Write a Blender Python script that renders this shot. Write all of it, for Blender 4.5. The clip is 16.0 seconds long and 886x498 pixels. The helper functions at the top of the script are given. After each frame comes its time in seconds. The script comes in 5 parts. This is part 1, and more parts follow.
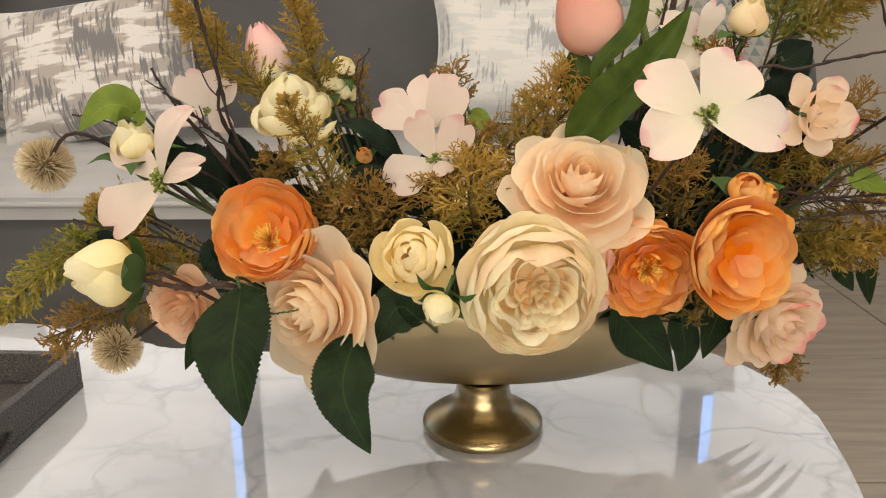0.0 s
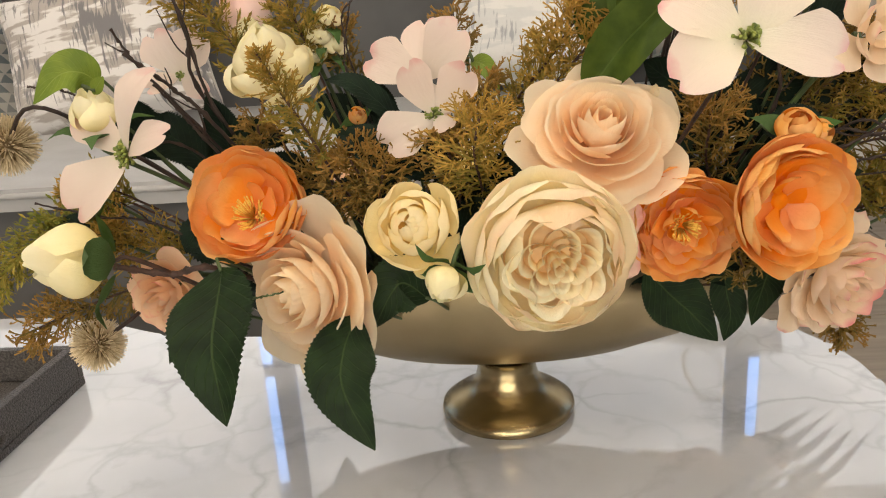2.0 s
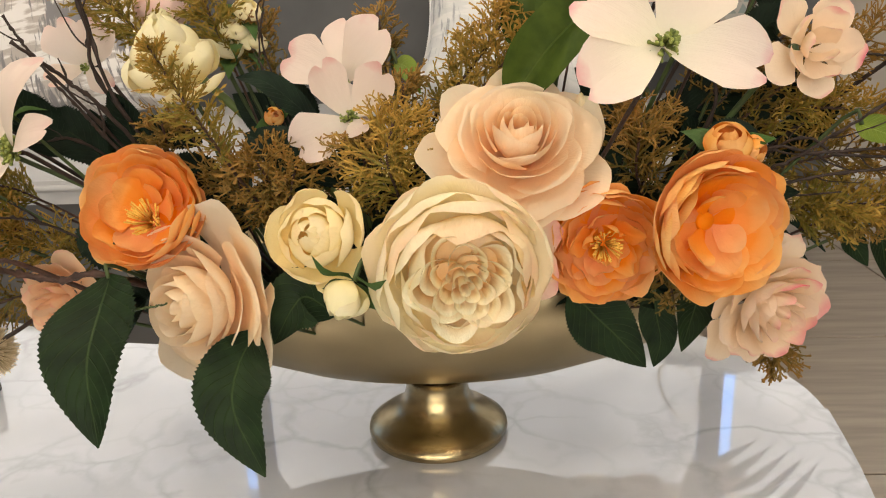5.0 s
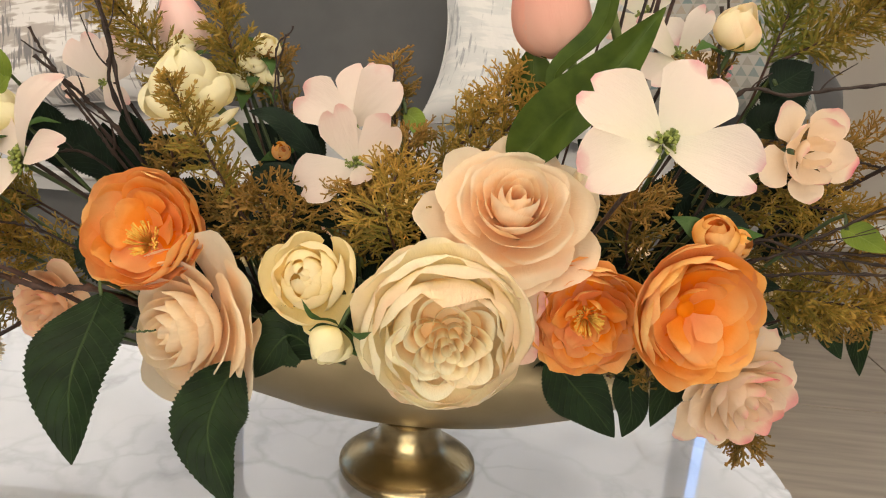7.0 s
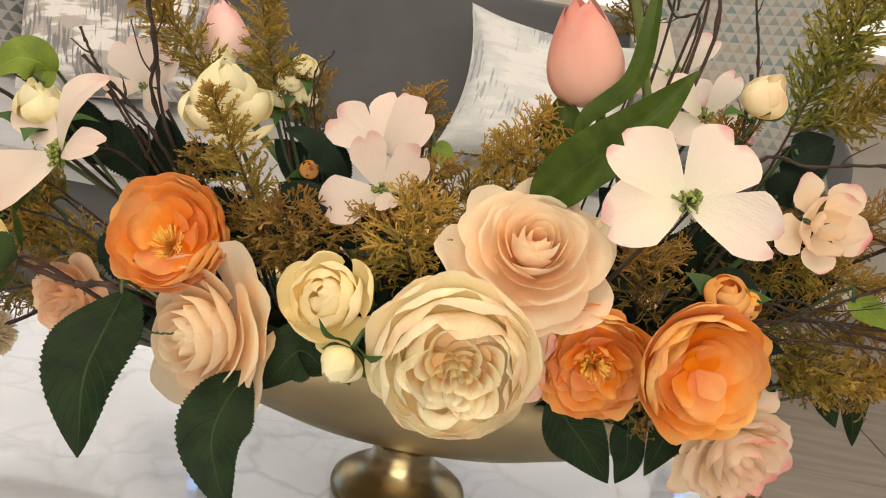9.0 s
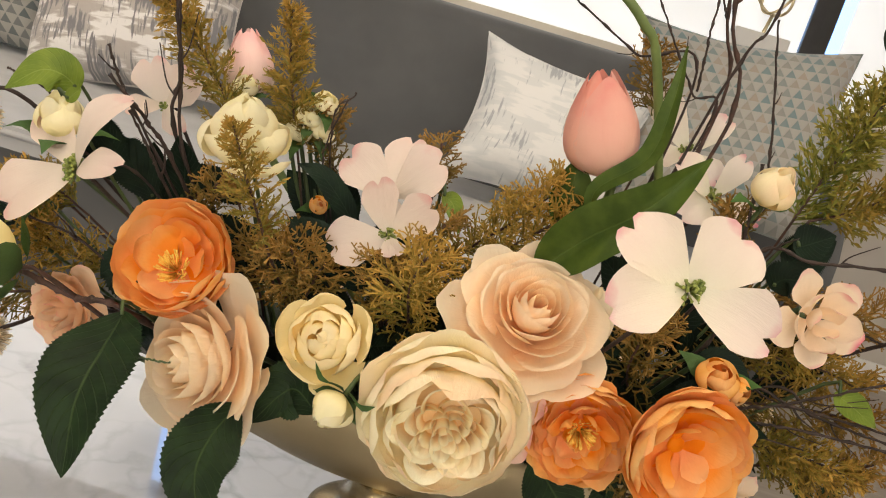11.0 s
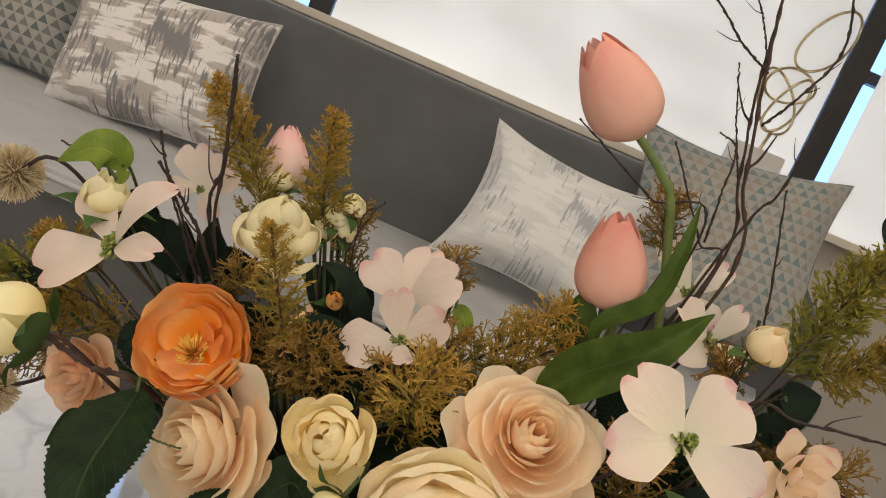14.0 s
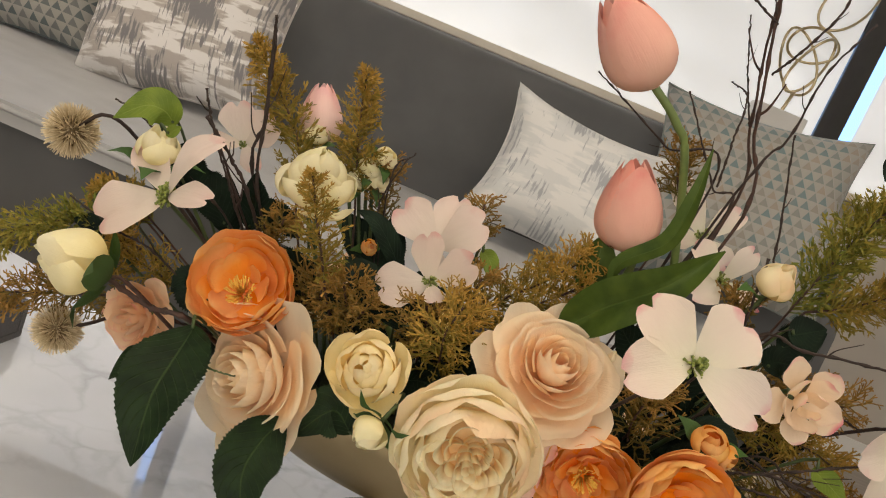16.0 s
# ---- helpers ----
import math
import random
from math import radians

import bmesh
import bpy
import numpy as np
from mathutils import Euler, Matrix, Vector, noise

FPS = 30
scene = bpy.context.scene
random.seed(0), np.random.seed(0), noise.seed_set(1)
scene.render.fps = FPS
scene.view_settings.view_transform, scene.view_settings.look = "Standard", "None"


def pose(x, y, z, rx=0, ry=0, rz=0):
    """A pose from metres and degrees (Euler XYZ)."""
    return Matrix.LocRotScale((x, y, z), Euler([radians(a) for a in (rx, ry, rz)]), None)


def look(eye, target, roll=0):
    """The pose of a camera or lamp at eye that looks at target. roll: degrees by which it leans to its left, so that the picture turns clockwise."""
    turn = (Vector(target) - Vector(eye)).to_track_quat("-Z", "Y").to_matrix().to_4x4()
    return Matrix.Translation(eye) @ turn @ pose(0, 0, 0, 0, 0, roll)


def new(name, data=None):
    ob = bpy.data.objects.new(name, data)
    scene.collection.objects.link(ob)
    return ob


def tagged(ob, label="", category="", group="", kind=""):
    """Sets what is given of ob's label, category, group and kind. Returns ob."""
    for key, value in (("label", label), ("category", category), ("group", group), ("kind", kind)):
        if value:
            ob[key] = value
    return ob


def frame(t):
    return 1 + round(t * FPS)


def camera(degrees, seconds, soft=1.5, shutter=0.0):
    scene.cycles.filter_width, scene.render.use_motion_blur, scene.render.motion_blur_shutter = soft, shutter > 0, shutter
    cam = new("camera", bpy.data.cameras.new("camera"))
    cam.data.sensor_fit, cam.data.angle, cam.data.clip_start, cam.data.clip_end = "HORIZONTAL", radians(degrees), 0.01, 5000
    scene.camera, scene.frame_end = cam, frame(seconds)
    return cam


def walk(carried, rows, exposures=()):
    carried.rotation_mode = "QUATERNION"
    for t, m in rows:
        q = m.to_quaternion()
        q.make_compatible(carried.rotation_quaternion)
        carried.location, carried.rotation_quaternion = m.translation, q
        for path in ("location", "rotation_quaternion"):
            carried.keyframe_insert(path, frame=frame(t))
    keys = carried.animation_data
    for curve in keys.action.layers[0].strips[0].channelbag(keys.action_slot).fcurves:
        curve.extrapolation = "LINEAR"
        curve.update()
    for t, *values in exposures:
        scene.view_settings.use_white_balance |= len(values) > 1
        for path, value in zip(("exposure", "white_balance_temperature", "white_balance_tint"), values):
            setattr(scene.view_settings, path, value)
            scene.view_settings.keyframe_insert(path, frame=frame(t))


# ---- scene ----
cam = camera(57.8, 16.0, soft=1.1)
PATH = [
    (0, (0.093, 0.034, 0.828), (0.061, 1.9577, 0.2817), -0.35),
    (0.5, (0.092, 0.0535, 0.818), (0.052, 1.9698, 0.247), -0.66),
    (1, (0.097, 0.0713, 0.813), (0.022, 1.9824, 0.2284), -2.02),
    (1.5, (0.106, 0.091, 0.808), (-0.008, 1.9957, 0.2086), -3.28),
    (2, (0.113, 0.1087, 0.8011), (-0.008, 2.0104, 0.1937), -4.0),
    (2.5, (0.122, 0.1274, 0.7951), (-0.008, 2.024, 0.1738), -5.01),
    (3, (0.134, 0.1344, 0.7947), (0.002, 2.027, 0.1617), -5.22),
    (3.5, (0.145, 0.1413, 0.7923), (0.017, 2.0329, 0.1556), -5.11),
    (4, (0.151, 0.1471, 0.788), (0.044, 2.0416, 0.156), -4.08),
    (4.5, (0.165, 0.1481, 0.788), (0.068, 2.0502, 0.1777), -3.16),
    (7, (0.166, 0.1429, 0.8223), (0.093, 2.0623, 0.2651), 4.68),
    (7.5, (0.162, 0.1389, 0.8235), (0.095, 2.0614, 0.2762), 6.49),
    (8, (0.161, 0.137, 0.8246), (0.086, 2.0625, 0.2891), 7.88),
    (8.5, (0.156, 0.1342, 0.8298), (0.085, 2.0615, 0.3001), 8.99),
    (9, (0.152, 0.1311, 0.8279), (0.075, 2.0674, 0.333), 10.38),
    (11.5, (0.127, 0.1301, 0.865), (0.078, 2.0794, 0.4204), 18.12),
    (12, (0.119, 0.1284, 0.8711), (0.072, 2.0849, 0.4591), 19.53),
    (12.5, (0.115, 0.1264, 0.8712), (0.074, 2.0885, 0.4861), 20.74),
    (13, (0.111, 0.1237, 0.8764), (0.067, 2.0915, 0.5219), 22.23),
    (13.5, (0.102, 0.1179, 0.8807), (0.047, 2.0907, 0.557), 23.32),
    (14, (0.098, 0.1054, 0.8904), (0.032, 2.0806, 0.5835), 23.6),
    (14.5, (0.097, 0.0855, 0.8934), (0.027, 2.0595, 0.5797), 23.79),
    (15, (0.1, 0.0704, 0.8912), (0.023, 2.0407, 0.5566), 23.48),
    (15.5, (0.102, 0.0601, 0.8857), (0.027, 2.0259, 0.5253), 23.18),
    (16, (0.102, 0.0576, 0.8778), (0.018, 2.0164, 0.4827), 22.87),
]
walk(cam, [(t, look(eye, target, roll)) for t, eye, target, roll in PATH],
     exposures=[(0.0, -0.18), (4.5, -0.14), (7.0, -0.10), (9.0, -0.07), (11.5, -0.24), (12.5, -0.44), (14.0, -0.62), (16.0, -0.54)])

# ---------------------------------------------------------------- light
world = bpy.data.worlds.new("world")
scene.world = world
world.use_nodes = True
wn = world.node_tree
sky = wn.nodes.new("ShaderNodeTexSky")
sky.sky_type, sky.sun_disc = "NISHITA", False
sky.sun_elevation, sky.sun_rotation = radians(48), radians(20)
wn.nodes["Background"].inputs["Strength"].default_value = 0.12
wn.links.new(sky.outputs[0], wn.nodes["Background"].inputs["Color"])


def area_lamp(name, loc, target, sx, sy, watts, colour):
    d = bpy.data.lights.new(name, "AREA")
    d.shape, d.size, d.size_y, d.energy, d.color = "RECTANGLE", sx, sy, watts, colour
    ob = new(name, d)
    ob.matrix_world = look(loc, target)
    return ob


# fill light from an added, unseen south window, and the room's ceiling panels
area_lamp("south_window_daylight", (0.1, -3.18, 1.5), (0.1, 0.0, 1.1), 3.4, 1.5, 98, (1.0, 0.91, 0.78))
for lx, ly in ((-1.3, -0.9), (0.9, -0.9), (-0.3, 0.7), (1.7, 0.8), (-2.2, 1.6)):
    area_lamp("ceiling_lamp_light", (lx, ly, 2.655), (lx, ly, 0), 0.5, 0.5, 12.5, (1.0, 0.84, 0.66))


# ---------------------------------------------------------------- materials
def mat(name, base, rough=0.6, metal=0.0, dark=None, scale=20.0, fine=0.0, fine_scale=300.0, spec=0.5, sheen=0.0, coat=0.0):
    """A surface whose colour drifts between base and dark, with a fine bump."""
    m = bpy.data.materials.new(name)
    m.use_nodes = True
    nt = m.node_tree
    b = nt.nodes["Principled BSDF"]
    b.inputs["Roughness"].default_value = rough
    b.inputs["Metallic"].default_value = metal
    b.inputs["Specular IOR Level"].default_value = spec
    b.inputs["Sheen Weight"].default_value = sheen
    b.inputs["Coat Weight"].default_value = coat
    co = nt.nodes.new("ShaderNodeTexCoord")
    n = nt.nodes.new("ShaderNodeTexNoise")
    n.inputs["Scale"].default_value, n.inputs["Detail"].default_value = scale, 5
    nt.links.new(co.outputs["Object"], n.inputs["Vector"])
    mix = nt.nodes.new("ShaderNodeMix")
    mix.data_type = "RGBA"
    mix.inputs[6].default_value = (*(dark or [c * 0.75 for c in base]), 1)
    mix.inputs[7].default_value = (*base, 1)
    ramp = nt.nodes.new("ShaderNodeMapRange")
    ramp.inputs[1].default_value, ramp.inputs[2].default_value = 0.35, 0.65
    nt.links.new(n.outputs["Fac"], ramp.inputs[0])
    nt.links.new(ramp.outputs[0], mix.inputs[0])
    nt.links.new(mix.outputs[2], b.inputs["Base Color"])
    if fine:
        n2 = nt.nodes.new("ShaderNodeTexNoise")
        n2.inputs["Scale"].default_value, n2.inputs["Detail"].default_value = fine_scale, 4
        nt.links.new(co.outputs["Object"], n2.inputs["Vector"])
        bp = nt.nodes.new("ShaderNodeBump")
        bp.inputs["Strength"].default_value, bp.inputs["Distance"].default_value = fine, 0.002
        nt.links.new(n2.outputs["Fac"], bp.inputs["Height"])
        nt.links.new(bp.outputs[0], b.inputs["Normal"])
    return m


def glow(name, colour, strength):
    m = bpy.data.materials.new(name)
    m.use_nodes = True
    b = m.node_tree.nodes["Principled BSDF"]
    b.inputs["Base Color"].default_value = (*colour, 1)
    b.inputs["Emission Color"].default_value = (*colour, 1)
    b.inputs["Emission Strength"].default_value = strength
    return m


def blind_mat():
    """White roller blind with daylight glowing through it, a little unevenly."""
    m = glow("lit_blind", (0.91, 0.93, 0.955), 0.55)
    nt = m.node_tree
    co = nt.nodes.new("ShaderNodeTexCoord")
    mp = nt.nodes.new("ShaderNodeMapping")
    mp.inputs["Scale"].default_value = (1.2, 1.0, 3.0)
    n = nt.nodes.new("ShaderNodeTexNoise")
    n.inputs["Scale"].default_value, n.inputs["Detail"].default_value = 1.6, 3
    r = nt.nodes.new("ShaderNodeMapRange")
    r.inputs[1].default_value, r.inputs[2].default_value, r.inputs[3].default_value, r.inputs[4].default_value = 0.35, 0.65, 0.46, 0.68
    nt.links.new(co.outputs["Object"], mp.inputs["Vector"])
    nt.links.new(mp.outputs[0], n.inputs["Vector"])
    nt.links.new(n.outputs["Fac"], r.inputs[0])
    nt.links.new(r.outputs[0], nt.nodes["Principled BSDF"].inputs["Emission Strength"])
    return m


def marble_mat():
    m = mat("white_marble", (0.67, 0.70, 0.755), 0.05, dark=(0.57, 0.60, 0.66), scale=5, spec=0.6, coat=1.0)
    nt = m.node_tree
    b = nt.nodes["Principled BSDF"]
    co = nt.nodes["Texture Coordinate"]
    b.inputs["Coat IOR"].default_value, b.inputs["Coat Roughness"].default_value = 1.95, 0.010
    old = b.inputs["Base Color"].links[0].from_socket
    warp = nt.nodes.new("ShaderNodeTexNoise")
    warp.inputs["Scale"].default_value, warp.inputs["Detail"].default_value = 7, 6
    nt.links.new(co.outputs["Object"], warp.inputs["Vector"])
    add = nt.nodes.new("ShaderNodeVectorMath")
    add.operation = "MULTIPLY_ADD"
    add.inputs[1].default_value = (0.16, 0.16, 0.16)
    nt.links.new(warp.outputs["Color"], add.inputs[0])
    nt.links.new(co.outputs["Object"], add.inputs[2])
    for k, (sc, wide, depth) in enumerate(((7.0, 0.05, 0.42), (17.0, 0.09, 0.22))):
        v = nt.nodes.new("ShaderNodeTexVoronoi")
        v.feature = "DISTANCE_TO_EDGE"
        v.inputs["Scale"].default_value = sc
        nt.links.new(add.outputs[0], v.inputs["Vector"])
        r = nt.nodes.new("ShaderNodeMapRange")
        r.inputs[1].default_value, r.inputs[2].default_value = 0.0, wide
        r.inputs[3].default_value, r.inputs[4].default_value = depth, 0.0
        nt.links.new(v.outputs["Distance"], r.inputs[0])
        fade = nt.nodes.new("ShaderNodeTexNoise")
        fade.inputs["Scale"].default_value = 4 + 3 * k
        nt.links.new(co.outputs["Object"], fade.inputs["Vector"])
        fr = nt.nodes.new("ShaderNodeMapRange")
        fr.inputs[1].default_value, fr.inputs[2].default_value = 0.42, 0.62
        nt.links.new(fade.outputs["Fac"], fr.inputs[0])
        mul = nt.nodes.new("ShaderNodeMath")
        mul.operation = "MULTIPLY"
        nt.links.new(r.outputs[0], mul.inputs[0])
        nt.links.new(fr.outputs[0], mul.inputs[1])
        mx = nt.nodes.new("ShaderNodeMix")
        mx.data_type = "RGBA"
        mx.inputs[7].default_value = (0.21, 0.225, 0.26, 1)
        nt.links.new(mul.outputs[0], mx.inputs[0])
        nt.links.new(old, mx.inputs[6])
        old = mx.outputs[2]
    nt.links.new(old, b.inputs["Base Color"])
    return m


def streaked(m):
    """Stretches a surface's drift along one way, like brushed stone."""
    nt = m.node_tree
    mp = nt.nodes.new("ShaderNodeMapping")
    mp.inputs["Scale"].default_value = (0.35, 4.0, 1.0)
    nt.links.new(nt.nodes["Texture Coordinate"].outputs["Object"], mp.inputs["Vector"])
    nt.links.new(mp.outputs[0], nt.nodes["Noise Texture"].inputs["Vector"])
    return m


M_WALL = mat("painted_wall", (0.52, 0.48, 0.43), 0.8, scale=3, dark=(0.47, 0.435, 0.39), fine=0.1)
M_WHITE = mat("white_paint", (0.80, 0.79, 0.76), 0.5, scale=4, dark=(0.74, 0.73, 0.70))
M_CREAM = mat("cream_sill", (0.78, 0.72, 0.62), 0.4, scale=6, dark=(0.72, 0.66, 0.56))
M_FLOOR = streaked(mat("floor_tile", (0.35, 0.30, 0.245), 0.35, scale=9, dark=(0.25, 0.215, 0.175), fine=0.05))
M_GROUT = mat("floor_joint", (0.20, 0.17, 0.15), 0.8)
M_FRAME = mat("dark_window_frame", (0.025, 0.023, 0.022), 0.4)
M_MARBLE = marble_mat()
M_BRASS = mat("aged_brass", (0.46, 0.365, 0.205), 0.25, 1.0, dark=(0.31, 0.24, 0.125), scale=34, fine=0.22, fine_scale=330)
M_BRASS_SATIN = mat("satin_brass", (0.42, 0.34, 0.205), 0.36, 1.0, dark=(0.36, 0.29, 0.165), scale=14, fine=0.05, fine_scale=500)
M_GOLD = mat("pale_gold_rod", (0.72, 0.60, 0.38), 0.3, 1.0)
M_VELVET = mat("grey_velvet", (0.108, 0.110, 0.113), 0.85, scale=7, dark=(0.090, 0.092, 0.096), fine=0.15, fine_scale=900, sheen=0.35)
M_SEAT = mat("light_grey_velvet", (0.46, 0.465, 0.475), 0.85, scale=8, dark=(0.40, 0.405, 0.415), fine=0.15, fine_scale=900, sheen=0.3)
M_BLIND = blind_mat()
M_SKY = glow("bright_outdoors", (0.33, 0.56, 1.0), 3.1)
M_LAMP = glow("lamp_diffuser", (1.0, 0.88, 0.72), 6.0)


# ---------------------------------------------------------------- mesh helpers
def mesh_ob(name, verts, faces, material, parent=None, label="", smooth=True, uvs=None):
    me = bpy.data.meshes.new(name)
    me.from_pydata([tuple(map(float, v)) for v in verts], [], faces)
    if uvs is not None:
        lay = me.uv_layers.new(name="shape")
        idx = np.empty(len(me.loops), dtype=np.int32)
        me.loops.foreach_get("vertex_index", idx)
        lay.data.foreach_set("uv", np.asarray(uvs, dtype=np.float32)[idx].ravel())
    me.materials.append(material)
    if smooth:
        me.polygons.foreach_set("use_smooth", [True] * len(me.polygons))
    me.update()
    ob = new(name, me)
    if parent:
        ob.parent = parent
    if label:
        tagged(ob, label)
    return ob


def part(name, bm, material, parent=None, label="", smooth=False):
    me = bpy.data.meshes.new(name)
    bmesh.ops.recalc_face_normals(bm, faces=bm.faces)
    bm.to_mesh(me)
    bm.free()
    me.materials.append(material)
    if smooth:
        me.polygons.foreach_set("use_smooth", [True] * len(me.polygons))
    ob = new(name, me)
    if parent:
        ob.parent = parent
    if label:
        tagged(ob, label)
    return ob


def thing(name, loc, label, category, group="", turn=None):
    e = new(name)
    e.empty_display_size = 0.02
    e.matrix_world = (turn.to_4x4() if turn else Matrix()) if loc is None else Matrix.Translation(loc) @ (turn.to_4x4() if turn else Matrix())
    return tagged(e, label, category, group)


def box_bm(x0, x1, y0, y1, z0, z1, bevel=0.0, seg=2):
    bm = bmesh.new()
    bmesh.ops.create_cube(bm, size=1)
    for v in bm.verts:
        v.co = Vector((x0 + (v.co.x + 0.5) * (x1 - x0), y0 + (v.co.y + 0.5) * (y1 - y0), z0 + (v.co.z + 0.5) * (z1 - z0)))
    if bevel:
        bmesh.ops.bevel(bm, geom=bm.edges[:], offset=bevel, segments=seg, profile=0.6, affect="EDGES")
    return bm


def tube(pts, radii, sides=8, cap=True):
    """Vertices and faces of a round bar along pts."""
    pts = [Vector(p) for p in pts]
    n = len(pts)
    verts, faces = [], []
    up = Vector((0.31, 0.17, 0.93)).normalized()
    for i, p in enumerate(pts):
        d = (pts[min(i + 1, n - 1)] - pts[max(i - 1, 0)]).normalized()
        a = d.cross(up)
        a = a.normalized() if a.length > 1e-4 else d.orthogonal().normalized()
        b = d.cross(a)
        r = radii[i] if hasattr(radii, "__len__") else radii
        verts += [p + (a * math.cos(2 * math.pi * k / sides) + b * math.sin(2 * math.pi * k / sides)) * r for k in range(sides)]
    for i in range(n - 1):
        for k in range(sides):
            k2 = (k + 1) % sides
            faces.append((i * sides + k, i * sides + k2, (i + 1) * sides + k2, (i + 1) * sides + k))
    if cap:
        faces += [tuple(range(sides))[::-1], tuple(range((n - 1) * sides, n * sides))]
    return verts, faces


def spline(ctrl, n):
    """n points on a smooth curve through ctrl."""
    c = [Vector(p) for p in ctrl]
    c = [c[0] * 2 - c[1]] + c + [c[-1] * 2 - c[-2]]
    out = []
    m = len(c) - 3
    for i in range(n):
        s = i / (n - 1) * m
        k = min(int(s), m - 1)
        t = s - k
        a, b, d, e = c[k:k + 4]
        out.append(0.5 * ((2 * b) + (d - a) * t + (2 * a - 5 * b + 4 * d - e) * t * t + (3 * b - a - 3 * d + e) * t ** 3))
    return out


def lathe(profile, sides=48, sx=1.0, sy=1.0):
    verts, faces = [], []
    for r, z in profile:
        verts += [(r * sx * math.cos(2 * math.pi * k / sides), r * sy * math.sin(2 * math.pi * k / sides), z) for k in range(sides)]
    for i in range(len(profile) - 1):
        for k in range(sides):
            k2 = (k + 1) % sides
            faces.append((i * sides + k, i * sides + k2, (i + 1) * sides + k2, (i + 1) * sides + k))
    return verts, faces


# ---------------------------------------------------------------- room
def room():
    x0, x1, y0, y1, h = -4.2, 4.6, -3.2, 3.6, 2.7
    fl = tagged(part("floor", box_bm(x0, x1, y0, y1 + 0.2, -0.12, -0.004), M_GROUT), "beige streaked stone tile floor with a soft sheen", "floor", kind="structure")
    slab = None
    for i in range(8):
        for j in range(12):
            if slab is None:
                slab = part("tile", box_bm(-0.5475, 0.5475, -0.2825, 0.2825, -0.012, 0.0, 0.001, 1), M_FLOOR, fl).data
                ob = fl.children[0]
            else:
                ob = new("tile", slab)
                ob.parent = fl
            ob.location = (x0 + 0.55 + 1.1 * i, y0 + 0.285 + 0.57 * j, 0)
    tagged(part("ceiling", box_bm(x0, x1, y0, y1 + 0.2, h, h + 0.1), M_WHITE), "plain white painted ceiling over the room", "ceiling", kind="structure")
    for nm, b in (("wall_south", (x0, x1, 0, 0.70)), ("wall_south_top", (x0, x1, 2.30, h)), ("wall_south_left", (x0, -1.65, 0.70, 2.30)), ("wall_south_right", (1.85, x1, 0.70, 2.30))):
        tagged(part(nm, box_bm(b[0], b[1], y0 - 0.15, y0, b[2], b[3]), M_WALL), "plain beige painted wall round the added south window", "wall", kind="structure")
    # window added out of view behind the camera to carry the fill light
    sw = thing("window_4", (0, 0, 0), "added window opposite the sofa, out of view, for fill light", "window")
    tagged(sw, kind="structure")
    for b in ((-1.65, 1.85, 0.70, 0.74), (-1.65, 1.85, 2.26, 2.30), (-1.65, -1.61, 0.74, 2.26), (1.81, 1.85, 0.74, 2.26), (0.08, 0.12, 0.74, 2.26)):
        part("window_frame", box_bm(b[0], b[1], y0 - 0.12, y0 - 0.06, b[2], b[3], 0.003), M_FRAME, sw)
    # glowing blind, added along with this unseen window
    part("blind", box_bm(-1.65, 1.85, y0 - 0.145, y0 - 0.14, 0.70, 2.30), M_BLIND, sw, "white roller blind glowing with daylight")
    tagged(part("wall_west", box_bm(x0 - 0.15, x0, y0 - 0.15, y1 + 0.2, 0, h), M_WALL), "plain beige painted wall", "wall", kind="structure")
    tagged(part("wall_east", box_bm(x1, x1 + 0.15, y0 - 0.15, y1 + 0.2, 0, h), M_WALL), "plain beige painted wall", "wall", kind="structure")
    tagged(part("wall_north", box_bm(x0, x1, y1, y1 + 0.2, 0, 1.035), M_WALL), "low beige wall below the window band", "wall", kind="structure")
    tagged(part("wall_north_top", box_bm(x0, x1, y1, y1 + 0.2, 2.45, h), M_WALL), "beige wall strip above the window band", "wall", kind="structure")
    tagged(part("window_sill", box_bm(x0, x1, y1 - 0.14, y1 + 0.2, 1.035, 1.07, 0.006), M_CREAM), "cream ledge running along under the windows", "window sill", kind="structure")
    tagged(part("baseboard", box_bm(x0, x1, y1 - 0.018, y1, 0.0, 0.11, 0.004), M_WHITE), "white baseboard along the window wall", "baseboard", kind="structure")
    # window band: posts, rails, glass, blinds
    posts = (-3.05, -0.93, 1.25, 3.40)
    for k, px in enumerate(posts):
        tagged(part("window_post", box_bm(px - 0.052, px + 0.052, y1 + 0.03, y1 + 0.12, 1.07, 2.45, 0.004), M_FRAME), "dark metal upright between window panes", "window frame", kind="structure")
    for k in range(3):
        a, b = posts[k] + 0.052, posts[k + 1] - 0.052
        w = thing("window_%d" % (k + 1), (0, 0, 0), "tall window with dark metal frame and lowered white blind", "window")
        tagged(w, kind="structure")
        part("window_frame", box_bm(a, b, y1 + 0.05, y1 + 0.10, 1.07, 1.08, 0.003), M_FRAME, w)
        part("transom", box_bm(a, b, y1 + 0.05, y1 + 0.10, 1.70, 1.75, 0.003), M_FRAME, w)
        gl, gr = (0.012, 0.045) if k == 0 else (0.012, 0.012) if k == 1 else (0.045, 0.012)
        part("blind", box_bm(a + gl, b - gr, y1 + 0.012, y1 + 0.016, 1.074, 2.45), M_BLIND, w, "white roller blind glowing with daylight")
        g = part("pane", box_bm(a, b, y1 + 0.07, y1 + 0.076, 1.08, 2.45), M_GLASS, w)
        g.visible_shadow = False
    tagged(part("backdrop", box_bm(x0 - 2, x1 + 2, y1 + 1.5, y1 + 1.55, -0.5, 4), M_SKY), "bright bluish daylight outside the windows", "backdrop", kind="structure")
